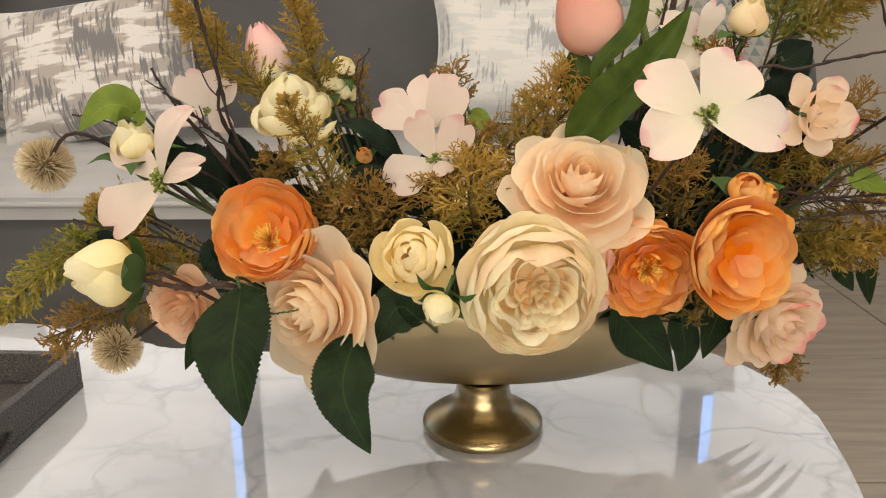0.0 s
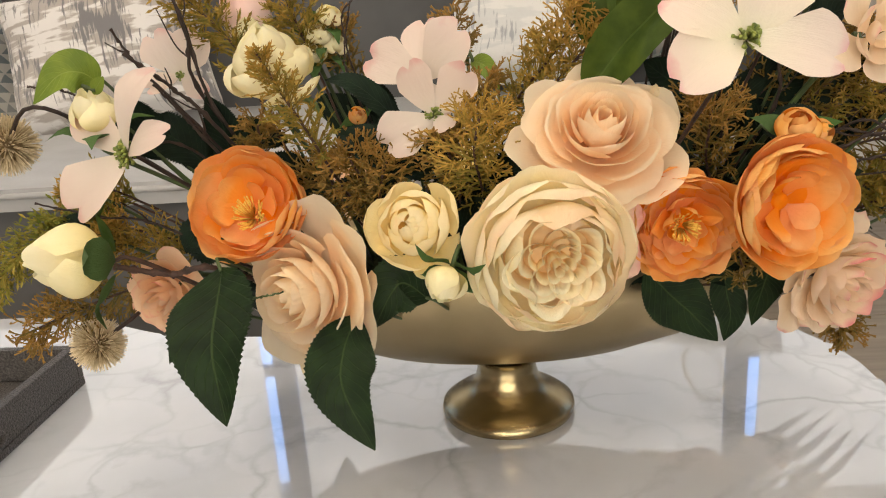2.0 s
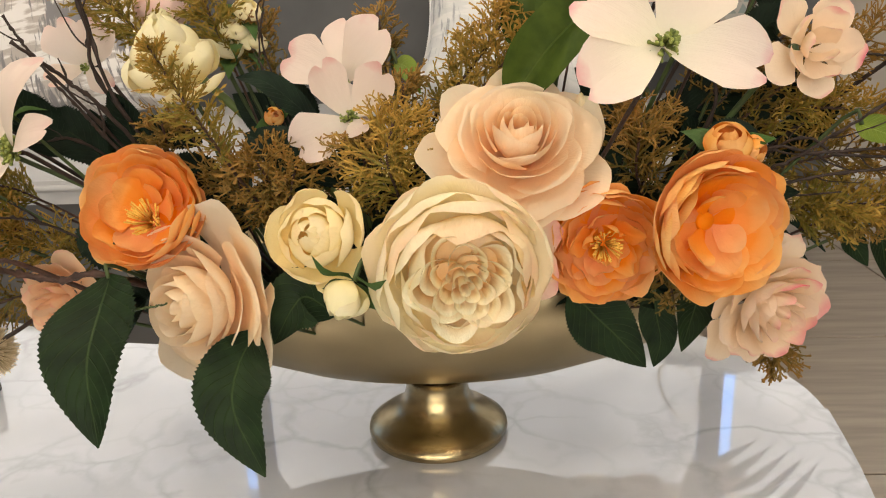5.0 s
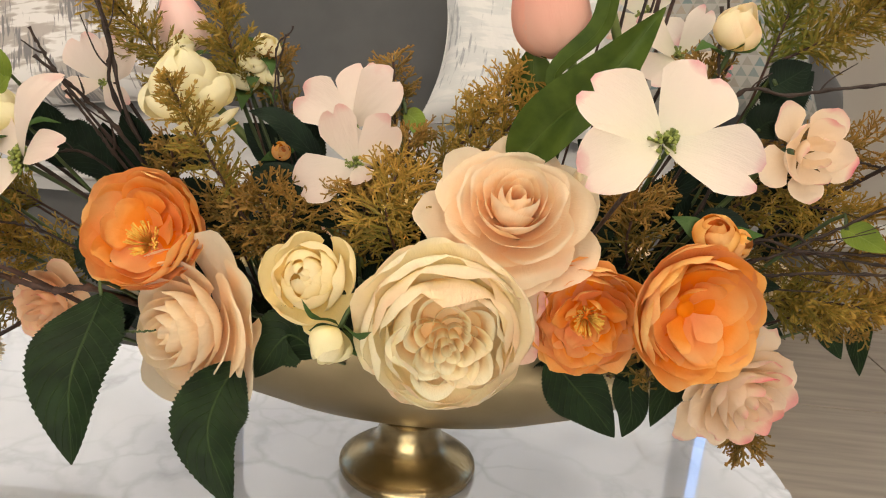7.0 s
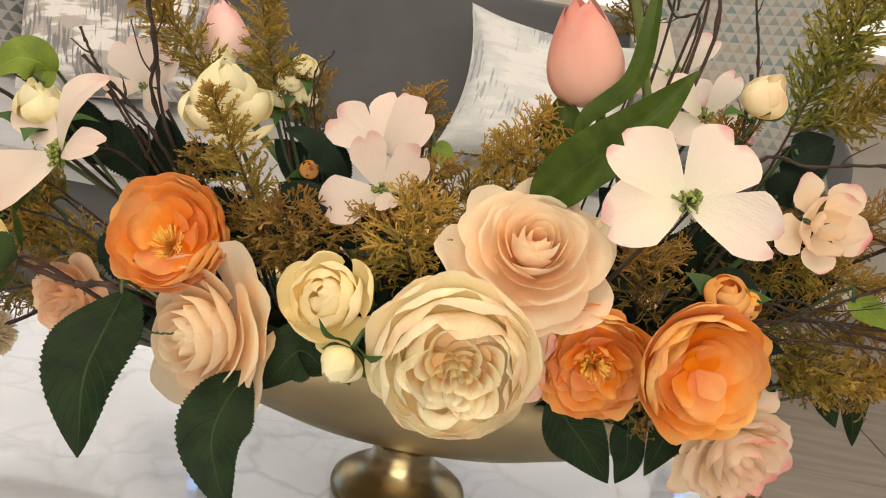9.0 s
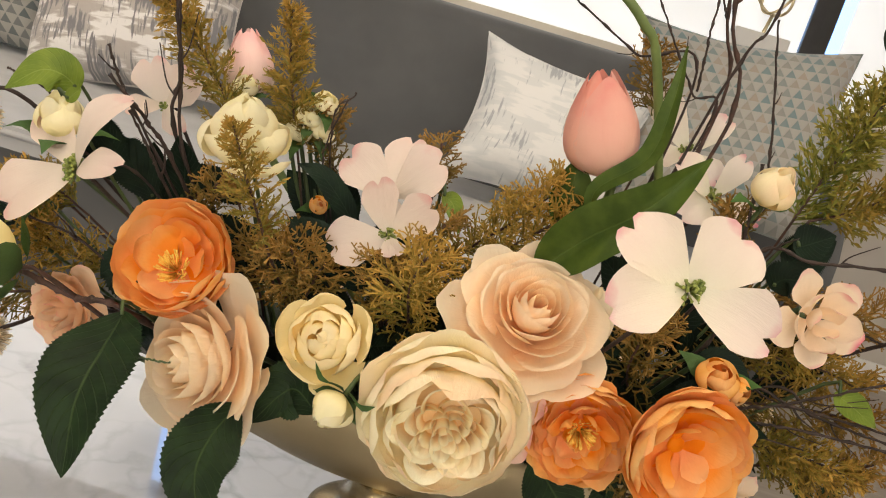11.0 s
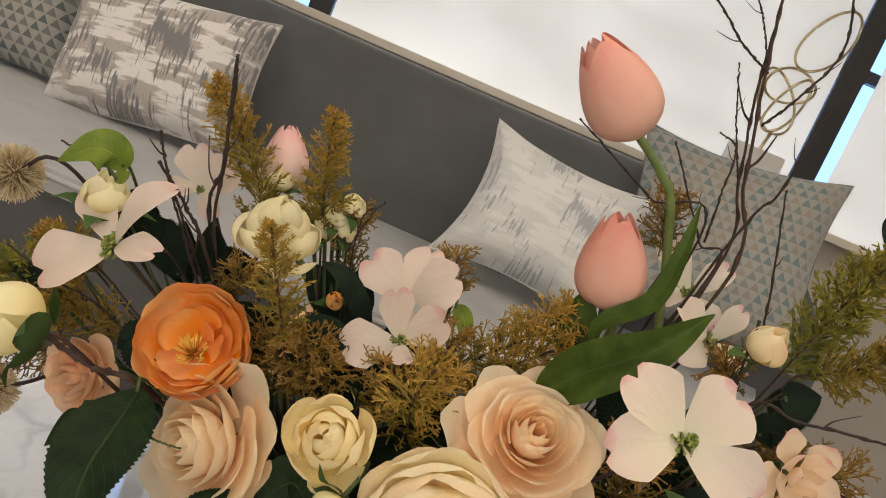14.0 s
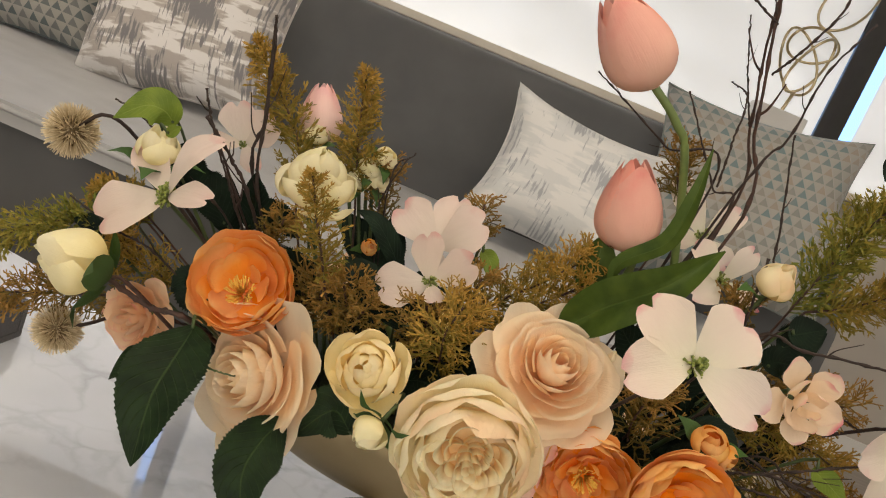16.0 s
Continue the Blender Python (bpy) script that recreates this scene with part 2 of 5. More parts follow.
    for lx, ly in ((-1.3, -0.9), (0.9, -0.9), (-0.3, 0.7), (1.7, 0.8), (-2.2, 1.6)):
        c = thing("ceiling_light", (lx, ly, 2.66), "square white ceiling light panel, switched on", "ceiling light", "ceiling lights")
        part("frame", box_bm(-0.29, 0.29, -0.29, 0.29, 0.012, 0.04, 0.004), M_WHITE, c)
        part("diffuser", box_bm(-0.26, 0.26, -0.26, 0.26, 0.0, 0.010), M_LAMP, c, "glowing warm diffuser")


def glass_mat():
    m = bpy.data.materials.new("window_glass")
    m.use_nodes = True
    b = m.node_tree.nodes["Principled BSDF"]
    b.inputs["Transmission Weight"].default_value, b.inputs["Roughness"].default_value, b.inputs["IOR"].default_value = 1.0, 0.02, 1.05
    return m


M_GLASS = glass_mat()
room()


# ---------------------------------------------------------------- coffee table
TABLE_Z = 0.40


def coffee_table():
    t = thing("coffee_table", (0, 0, 0), "low coffee table with a curved polished white marble top", "coffee table")
    ctrl = [(0.498, 0.85, 0), (0.470, 0.975, 0), (0.40, 1.06, 0), (0.22, 1.09, 0), (0.0, 1.035, 0), (-0.28, 1.048, 0), (-0.44, 1.115, 0), (-0.60, 1.14, 0), (-0.82, 1.08, 0),
            (-0.96, 0.88, 0), (-0.92, 0.6, 0), (-0.66, 0.42, 0), (-0.2, 0.36, 0), (0.2, 0.40, 0), (0.42, 0.56, 0)]
    pts = spline(ctrl[-2:] + ctrl + ctrl[:3], 400)
    m = len(ctrl) + 4
    lo, hi = int(400 * 2 / m), int(400 * (2 + len(ctrl)) / m)
    ring = pts[lo:hi]
    bm = bmesh.new()
    vs = [bm.verts.new((p.x, p.y, TABLE_Z)) for p in ring]
    f = bm.faces.new(vs)
    r = bmesh.ops.extrude_face_region(bm, geom=[f])
    for v in [g for g in r["geom"] if isinstance(g, bmesh.types.BMVert)]:
        v.co.z -= 0.022
    bmesh.ops.bevel(bm, geom=[e for e in bm.edges if abs(e.verts[0].co.z - e.verts[1].co.z) < 1e-5 and len(e.link_faces) == 2 and e.calc_face_angle(0) > 1], offset=0.004, segments=2, affect="EDGES")
    part("tabletop", bm, M_MARBLE, t, "polished white marble with grey veins")
    for x, y in ((0.28, 0.62), (0.28, 0.92), (-0.7, 0.62), (-0.7, 0.92)):
        v, fc = tube([(x, y, 0), (x, y, TABLE_Z - 0.022)], 0.02, 16)
        mesh_ob("leg", v, fc, M_BRASS, t)


coffee_table()


def tray():
    t = thing("serving_tray", (-0.362, 0.925, TABLE_Z), "dark grey shagreen serving tray with raised rim", "tray", turn=Matrix.Rotation(radians(-2), 3, "Z"))
    w, d, h, k = 0.42, 0.30, 0.048, 0.011
    part("base", box_bm(-w, 0, -d, 0, 0.0, 0.009, 0.001), M_TRAY, t)
    for nm, b in (("rim", (-w, 0, -k, 0)), ("rim", (-w, 0, -d, -d + k)), ("rim", (-k, 0, -d + k, -k)), ("rim", (-w, -w + k, -d + k, -k))):
        part(nm, box_bm(b[0], b[1], b[2], b[3], 0.0095, h, 0.0015), M_TRAY, t)
    v, fc = tube([(0.003, -0.19 + 0.035 * math.cos(a), 0.024 + 0.012 * math.sin(a)) for a in np.linspace(0, 2 * math.pi, 25)], 0.003, 8, False)
    mesh_ob("handle", v, fc, M_TRAY, t, "small dark loop on the rim")


M_TRAY = mat("shagreen", (0.115, 0.105, 0.098), 0.42, scale=430, dark=(0.030, 0.027, 0.026), fine=0.9, fine_scale=430)
tray()


# ---------------------------------------------------------------- sofa and cushions
def slab_bm(ring, z0, z1, bevel):
    bm = bmesh.new()
    f = bm.faces.new([bm.verts.new((x, y, z1)) for x, y in ring])
    r = bmesh.ops.extrude_face_region(bm, geom=[f])
    for v in [g for g in r["geom"] if isinstance(g, bmesh.types.BMVert)]:
        v.co.z = z0
    bmesh.ops.bevel(bm, geom=[e for e in bm.edges if abs(e.verts[0].co.z - e.verts[1].co.z) < 1e-5], offset=bevel, segments=3, affect="EDGES")
    return bm


def sofa():
    s = thing("sofa", (0, 0, 0), "wide grey velvet sofa with a rounded end and pale grey seat", "sofa")
    xl, xr, yj, yb, zs, zt = -2.1, 1.20, 2.62, 2.86, 0.50, 1.0
    front = [(p.x, p.y) for p in spline([(-2.0, 1.56, 0), (-0.6, 1.56, 0), (0.0, 1.57, 0), (0.32, 1.64, 0), (0.58, 1.80, 0), (0.80, 2.04, 0), (0.98, 2.34, 0), (1.10, 2.66, 0)], 60)]

    def ring(inset, back):
        return [(x + (0.0 if x < -1.9 else -inset * 0.6), y + inset) for x, y in front] + [(front[-1][0] - inset, back), (-2.0, back)]

    part("base", slab_bm(ring(0.03, 2.80), 0.10, 0.455, 0.012), M_VELVET, s, smooth=False)
    part("plinth", slab_bm(ring(0.14, 2.74), 0.0, 0.099, 0.004), M_FRAME, s, "dark recessed plinth")
    seat = part("seat", slab_bm(ring(0.0, 2.70), 0.456, zs, 0.012), M_SEAT, s, "pale grey velvet seat")
    v, f = tube([(x, y - 0.001, zs - 0.014) for x, y in front], 0.006, 8)
    mesh_ob("piping", v, f, M_SEAT, seat)
    n = 60
    verts, faces = [], []
    for i in range(n + 1):
        x = xl + (xr - xl) * i / n
        d = max(0.0, (x - (xr - 0.36)) / 0.36)
        top = zt - 0.28 * d ** 2
        y0 = yj - 0.10 * d ** 2
        sec = [(y0, 0.37), (y0 + 0.02, 0.6), (y0 + 0.05, top - 0.05), (y0 + 0.07, top - 0.015), (y0 + 0.11, top), (y0 + 0.17, top - 0.006), (y0 + 0.21, top - 0.04), (yb, top - 0.1), (yb, 0.11), (y0 + 0.1, 0.11)]
        verts += [(x, a, b) for a, b in sec]
        m = len(sec)
        if i:
            for k in range(m):
                k2 = (k + 1) % m
                faces.append(((i - 1) * m + k, (i - 1) * m + k2, i * m + k2, i * m + k))
    faces += [tuple(range(m))[::-1], tuple(range(n * m, n * m + m))]
    mesh_ob("backrest", verts, faces, M_VELVET, s)


sofa()


# ---------------------------------------------------------------- cushions
def uv_node(nt):
    n = nt.nodes.new("ShaderNodeUVMap")
    n.uv_map = "shape"
    return n


def math_node(nt, op, a, b=None, clamp=False):
    n = nt.nodes.new("ShaderNodeMath")
    n.operation, n.use_clamp = op, clamp
    for i, v in enumerate((a, b)):
        if v is None:
            continue
        if isinstance(v, (int, float)):
            n.inputs[i].default_value = v
        else:
            nt.links.new(v, n.inputs[i])
    return n.outputs[0]


def mix_node(nt, fac, a, b):
    n = nt.nodes.new("ShaderNodeMix")
    n.data_type = "RGBA"
    for i, v in ((0, fac), (6, a), (7, b)):
        if isinstance(v, (int, float)):
            n.inputs[i].default_value = v
        elif isinstance(v, tuple):
            n.inputs[i].default_value = (*v, 1)
        else:
            nt.links.new(v, n.inputs[i])
    return n.outputs[2]


def noise_node(nt, vec, scale, detail=4, stretch=None):
    if stretch:
        m = nt.nodes.new("ShaderNodeVectorMath")
        m.operation = "MULTIPLY"
        m.inputs[1].default_value = stretch
        nt.links.new(vec, m.inputs[0])
        vec = m.outputs[0]
    n = nt.nodes.new("ShaderNodeTexNoise")
    n.inputs["Scale"].default_value, n.inputs["Detail"].default_value = scale, detail
    nt.links.new(vec, n.inputs["Vector"])
    return n.outputs["Fac"]


def step_node(nt, v, lo, hi):
    n = nt.nodes.new("ShaderNodeMapRange")
    n.inputs[1].default_value, n.inputs[2].default_value = lo, hi
    nt.links.new(v, n.inputs[0])
    return n.outputs[0]


def cloth(name):
    m = bpy.data.materials.new(name)
    m.use_nodes = True
    nt = m.node_tree
    b = nt.nodes["Principled BSDF"]
    b.inputs["Roughness"].default_value, b.inputs["Sheen Weight"].default_value = 0.75, 0.25
    return m, nt, b, uv_node(nt).outputs[0]


def brushed_mat(name, ground, ink, pale, cover):
    """Velvet printed with streaky brush marks."""
    m, nt, b, uv = cloth(name)
    big = noise_node(nt, uv, 6.0, 3)
    long = noise_node(nt, uv, 15, 8, (7.0, 1.0, 1))
    cross = noise_node(nt, uv, 8, 5, (1.0, 5.0, 1))
    mark = step_node(nt, math_node(nt, "ADD", math_node(nt, "MULTIPLY", long, 0.6), math_node(nt, "MULTIPLY", big, 0.7)), cover, cover + 0.05)
    mark2 = step_node(nt, math_node(nt, "ADD", math_node(nt, "MULTIPLY", cross, 0.6), math_node(nt, "MULTIPLY", big, -0.5)), 0.04, 0.09)
    c = mix_node(nt, mark2, ground, pale)
    c = mix_node(nt, mark, c, ink)
    nt.links.new(c, b.inputs["Base Color"])
    bp = nt.nodes.new("ShaderNodeBump")
    bp.inputs["Strength"].default_value, bp.inputs["Distance"].default_value = 0.8, 0.008
    nt.links.new(noise_node(nt, uv, 11, 6), bp.inputs["Height"])
    nt.links.new(bp.outputs[0], b.inputs["Normal"])
    return m


def triangle_mat(name, ground, colours, across):
    """Cloth with rows of small triangles, each cell in its own tint."""
    m, nt, b, uv = cloth(name)
    sep = nt.nodes.new("ShaderNodeSeparateXYZ")
    nt.links.new(uv, sep.inputs[0])
    u = math_node(nt, "MULTIPLY", sep.outputs[0], across)
    v = math_node(nt, "MULTIPLY", sep.outputs[1], across * 1.15)
    row = math_node(nt, "FLOOR", v)
    us = math_node(nt, "ADD", u, math_node(nt, "MULTIPLY", row, 0.5))
    fu = math_node(nt, "FRACT", us)
    fv = math_node(nt, "FRACT", v)
    side = math_node(nt, "MULTIPLY", math_node(nt, "ABSOLUTE", math_node(nt, "SUBTRACT", fu, 0.5)), 2.0)
    inside = step_node(nt, math_node(nt, "SUBTRACT", math_node(nt, "SUBTRACT", 0.93, fv), side), 0.0, 0.08)
    comb = nt.nodes.new("ShaderNodeCombineXYZ")
    nt.links.new(math_node(nt, "FLOOR", us), comb.inputs[0])
    nt.links.new(row, comb.inputs[1])
    wn_ = nt.nodes.new("ShaderNodeTexWhiteNoise")
    nt.links.new(comb.outputs[0], wn_.inputs["Vector"])
    drift = math_node(nt, "ADD", math_node(nt, "MULTIPLY", wn_.outputs["Value"], 0.5), math_node(nt, "MULTIPLY", noise_node(nt, uv, 3), 0.5))
    c = mix_node(nt, step_node(nt, drift, 0.35, 0.65), colours[0], colours[1])
    nt.links.new(mix_node(nt, inside, ground, c), b.inputs["Base Color"])
    bp = nt.nodes.new("ShaderNodeBump")
    bp.inputs["Strength"].default_value, bp.inputs["Distance"].default_value = 0.5, 0.003
    nt.links.new(inside, bp.inputs["Height"])
    nt.links.new(bp.outputs[0], b.inputs["Normal"])
    return m


def cushion(label, centre, right, up, w, h, depth, material, seed, pinch=0.08):
    """A stuffed cushion: w along right, h along up, bulging both ways, corners drawn out."""
    rng = random.Random(seed)
    r, u = Vector(right).normalized(), Vector(up).normalized()
    nrm = r.cross(u).normalized()
    u = nrm.cross(r)
    n = 26
    verts, uvs, faces = [], [], []
    ph = [rng.uniform(0, 6) for _ in range(4)]
    for sgn in (1, -1):
        off = len(verts)
        for j in range(n + 1):
            for i in range(n + 1):
                a, b = 2 * i / n - 1, 2 * j / n - 1
                ea, eb = 1 - pinch * (1 - abs(b) ** 2), 1 - pinch * (1 - abs(a) ** 2)
                fat = max(0.0, (1 - a ** 4) * (1 - b ** 4)) ** 0.55
                fat *= 1 + 0.05 * math.sin(3 * a + ph[0]) * math.cos(2.4 * b + ph[1])
                wr = 0.006 * math.sin(9 * a + 5 * b + ph[2]) * (abs(a * b)) + 0.004 * math.sin(14 * b - 6 * a + ph[3]) * (1 - fat)
                p = Vector(centre) + r * (a * ea * w / 2) + u * (b * eb * h / 2) + nrm * (sgn * (fat * depth / 2 + 0.002) + wr)
                verts.append(p)
                uvs.append((i / n * w, j / n * h))
        for j in range(n):
            for i in range(n):
                q = [off + j * (n + 1) + i, off + j * (n + 1) + i + 1, off + (j + 1) * (n + 1) + i + 1, off + (j + 1) * (n + 1) + i]
                faces.append(tuple(q if sgn > 0 else q[::-1]))
    t = thing("cushion", None, label, "cushion", "sofa cushions")
    c = Vector(centre)
    ob = mesh_ob("cover", verts, faces, material, t, uvs=uvs)
    edge = []
    for k in range(81):
        s = 4 * k / 80
        a, b = ((2 * s - 1, -1), (1, 2 * (s - 1) - 1), (1 - 2 * (s - 2), 1), (-1, 1 - 2 * (s - 3)))[min(3, int(s))]
        ea, eb = 1 - pinch * (1 - abs(b) ** 2), 1 - pinch * (1 - abs(a) ** 2)
        edge.append(c + r * (a * ea * w / 2) + u * (b * eb * h / 2))
    v, f = tube(edge, 0.0035, 6, False)
    mesh_ob("seam", v, f, material, ob, uvs=[(0.5, 0.5)] * len(v))
    return t


M_BRUSH_GREY = brushed_mat("brushed_grey_print", (0.47, 0.43, 0.40), (0.22, 0.215, 0.225), (0.80, 0.78, 0.765), 0.66)
M_BRUSH_SILVER = brushed_mat("silver_print", (0.70, 0.715, 0.715), (0.42, 0.44, 0.47), (0.80, 0.80, 0.79), 0.70)
M_TRI = triangle_mat("triangle_print", (0.35, 0.34, 0.315), ((0.16, 0.225, 0.235), (0.32, 0.275, 0.225)), 29.0)
M_TRI_DARK = triangle_mat("triangle_print_dark", (0.36, 0.35, 0.32), ((0.11, 0.135, 0.14), (0.22, 0.22, 0.21)), 30.0)


cushion("taupe and white velvet cushion with brushed print", (-0.925, 2.36, 0.700), (0.53, 0.02, 0.075), (-0.01, 0.32, 1), 0.59, 0.41, 0.22, M_BRUSH_GREY, 1)
cushion("silvery white velvet cushion leaning on the sofa back", (0.258, 2.34, 0.722), (0.45, -0.02, -0.03), (0.24, 0.32, 1), 0.51, 0.42, 0.22, M_BRUSH_SILVER, 2, 0.17)
cushion("square cushion with teal and sand triangles", (0.735, 2.43, 0.862), (0.55, -0.05, 0.05), (0.27, 0.25, 1), 0.60, 0.57, 0.24, M_TRI, 3, 0.14)
cushion("square cushion with grey-green triangles", (-1.50, 2.46, 0.735), (0.5, 0.05, 0.05), (0.0, 0.22, 1), 0.50, 0.50, 0.16, M_TRI_DARK, 4)


def sculpture():
    t = thing("wire_sculpture", (1.0, 3.52, 1.097), "looped pale gold rod sculpture on a white block", "sculpture")
    part("block", box_bm(-0.11, 0.11, -0.05, 0.05, 0.0, 0.17, 0.006), M_WHITE, t, "small white block")
    loops = [((-0.02, 0.0, 0.37), 0.07, 0.135, 0.55), ((0.01, 0.01, 0.45), 0.10, 0.07, 0.25), ((0.03, -0.01, 0.37), 0.05, 0.13, -0.35), ((0.07, 0.0, 0.66), 0.08, 0.15, -0.45)]
    for c, a, b, tl in loops:
        pts = [(c[0] + a * math.cos(q) * math.cos(tl) - b * math.sin(q) * math.sin(tl), c[1] + 0.02 * math.sin(2 * q), c[2] + a * math.cos(q) * math.sin(tl) + b * math.sin(q) * math.cos(tl)) for q in np.linspace(0, 2 * math.pi, 41)]
        v, f = tube(pts, 0.006, 8, False)
        mesh_ob("loop", v, f, M_GOLD, t)
    v, f = tube([(0.0, 0, 0.12), (0.02, 0, 0.25)], 0.008, 8)
    mesh_ob("rod", v, f, M_GOLD, t)


sculpture()



# ---------------------------------------------------------------- plant materials
def petal_mat(name, base, tip, edge=None, edge_from=0.8, veins=0.35, clear=0.34, rim_amt=0.8, deep=None):
    """Silk petal: tint runs from base to tip along the petal, with a tinted rim, fine veins, and light shining through."""
    m = bpy.data.materials.new(name)
    m.use_nodes = True
    nt = m.node_tree
    b = nt.nodes["Principled BSDF"]
    b.inputs["Roughness"].default_value, b.inputs["Specular IOR Level"].default_value = 0.72, 0.25
    uv = uv_node(nt).outputs[0]
    sep = nt.nodes.new("ShaderNodeSeparateXYZ")
    nt.links.new(uv, sep.inputs[0])
    co = nt.nodes.new("ShaderNodeTexCoord").outputs["Object"]
    blot = noise_node(nt, co, 45, 4)
    along = math_node(nt, "ADD", sep.outputs[1], math_node(nt, "MULTIPLY", math_node(nt, "SUBTRACT", blot, 0.5), 0.55))
    c = mix_node(nt, step_node(nt, along, 0.1, 0.85), base, tip)
    if edge:
        rnd = nt.nodes.new("ShaderNodeObjectInfo").outputs["Random"]
        patch = step_node(nt, math_node(nt, "ADD", noise_node(nt, co, 22, 2), math_node(nt, "MULTIPLY", rnd, 0.25)), 0.5, 0.72)
        rim = math_node(nt, "MULTIPLY", step_node(nt, along, edge_from, 1.08), math_node(nt, "MULTIPLY", patch, rim_amt))
        c = mix_node(nt, rim, c, edge)
    rnd2 = nt.nodes.new("ShaderNodeObjectInfo").outputs["Random"]
    hs = nt.nodes.new("ShaderNodeHueSaturation")
    nt.links.new(math_node(nt, "ADD", 0.97, math_node(nt, "MULTIPLY", rnd2, 0.08)), hs.inputs["Value"])
    nt.links.new(math_node(nt, "ADD", 0.9, math_node(nt, "MULTIPLY", rnd2, 0.2)), hs.inputs["Saturation"])
    nt.links.new(c, hs.inputs["Color"])
    c = hs.outputs[0]
    nt.links.new(c, b.inputs["Base Color"])
    vein = noise_node(nt, uv, 7, 3, (9.0, 0.7, 1.0))
    weave = noise_node(nt, co, 900, 2)
    crease = noise_node(nt, uv, 3.2, 4, (2.2, 0.9, 1.0))
    bp = nt.nodes.new("ShaderNodeBump")
    bp.inputs["Strength"].default_value, bp.inputs["Distance"].default_value = veins, 0.0030
    nt.links.new(math_node(nt, "ADD", math_node(nt, "ADD", math_node(nt, "MULTIPLY", vein, 0.6), math_node(nt, "MULTIPLY", crease, 1.6)), math_node(nt, "MULTIPLY", weave, 0.15)), bp.inputs["Height"])
    nt.links.new(bp.outputs[0], b.inputs["Normal"])
    tr = nt.nodes.new("ShaderNodeBsdfTranslucent")
    nt.links.new(c, tr.inputs["Color"])
    ms = nt.nodes.new("ShaderNodeMixShader")
    ms.inputs[0].default_value = clear
    out = nt.nodes["Material Output"]
    nt.links.new(b.outputs[0], ms.inputs[1])
    nt.links.new(tr.outputs[0], ms.inputs[2])
    nt.links.new(ms.outputs[0], out.inputs["Surface"])
    return m


def leaf_mat(name, base, dark, vein, rough=0.58, ribs=11.0):
    """Leaf with a pale midrib and slanting side veins."""
    m = bpy.data.materials.new(name)
    m.use_nodes = True
    nt = m.node_tree
    b = nt.nodes["Principled BSDF"]
    b.inputs["Roughness"].default_value, b.inputs["Specular IOR Level"].default_value = rough, 0.16
    uv = uv_node(nt).outputs[0]
    sep = nt.nodes.new("ShaderNodeSeparateXYZ")
    nt.links.new(uv, sep.inputs[0])
    co = nt.nodes.new("ShaderNodeTexCoord").outputs["Object"]
    side = math_node(nt, "ABSOLUTE", math_node(nt, "SUBTRACT", sep.outputs[0], 0.5))
    rib = step_node(nt, side, 0.022, 0.008)
    ph = math_node(nt, "MULTIPLY", math_node(nt, "SUBTRACT", sep.outputs[1], math_node(nt, "MULTIPLY", side, 0.55)), ribs)
    dist = math_node(nt, "ABSOLUTE", math_node(nt, "SUBTRACT", math_node(nt, "FRACT", ph), 0.5))
    sidev = step_node(nt, dist, 0.09, 0.02)
    blot = noise_node(nt, co, 60, 5)
    c = mix_node(nt, step_node(nt, blot, 0.35, 0.65), dark, base)
    c = mix_node(nt, math_node(nt, "MULTIPLY", math_node(nt, "MAXIMUM", rib, math_node(nt, "MULTIPLY", sidev, 0.35)), 0.55), c, vein)
    nt.links.new(c, b.inputs["Base Color"])
    bp = nt.nodes.new("ShaderNodeBump")
    bp.inputs["Strength"].default_value, bp.inputs["Distance"].default_value = 0.5, 0.0015
    nt.links.new(math_node(nt, "SUBTRACT", math_node(nt, "MULTIPLY", noise_node(nt, co, 130, 4), 0.5), math_node(nt, "MAXIMUM", rib, sidev)), bp.inputs["Height"])
    nt.links.new(bp.outputs[0], b.inputs["Normal"])
    return m


def sprig_mat(name, green, brown):
    """Foliage whose tint changes from clump to clump and towards its tips."""
    m = bpy.data.materials.new(name)
    m.use_nodes = True
    nt = m.node_tree
    b = nt.nodes["Principled BSDF"]
    b.inputs["Roughness"].default_value, b.inputs["Specular IOR Level"].default_value = 0.65, 0.3
    uv = uv_node(nt).outputs[0]
    sep = nt.nodes.new("ShaderNodeSeparateXYZ")
    nt.links.new(uv, sep.inputs[0])
    isl = nt.nodes.new("ShaderNodeNewGeometry").outputs["Random Per Island"]
    f = math_node(nt, "ADD", math_node(nt, "MULTIPLY", isl, 0.45), math_node(nt, "SUBTRACT", sep.outputs[1], 0.25), True)
    nt.links.new(mix_node(nt, f, green, brown), b.inputs["Base Color"])
    return m


M_PEACH = petal_mat("peach_petal", (0.98, 0.68, 0.41), (0.98, 0.84, 0.63), (0.95, 0.90, 0.68), 0.85, rim_amt=0.5, clear=0.50)
M_PEACH_PALE = petal_mat("pale_peach_petal", (0.98, 0.72, 0.47), (0.98, 0.85, 0.64), (0.96, 0.88, 0.68), 0.8, rim_amt=0.6, clear=0.50)
M_IVORY = petal_mat("ivory_petal", (0.98, 0.84, 0.50), (0.98, 0.92, 0.66), (0.96, 0.66, 0.46), 0.42, rim_amt=0.65, clear=0.40)
M_IVORY_IN = petal_mat("ivory_inner_petal", (0.98, 0.68, 0.34), (0.98, 0.92, 0.66), (0.94, 0.48, 0.36), 0.7, rim_amt=0.2, clear=0.28)
M_CREAM_PETAL = petal_mat("cream_petal", (0.97, 0.85, 0.46), (0.98, 0.93, 0.66), clear=0.40)
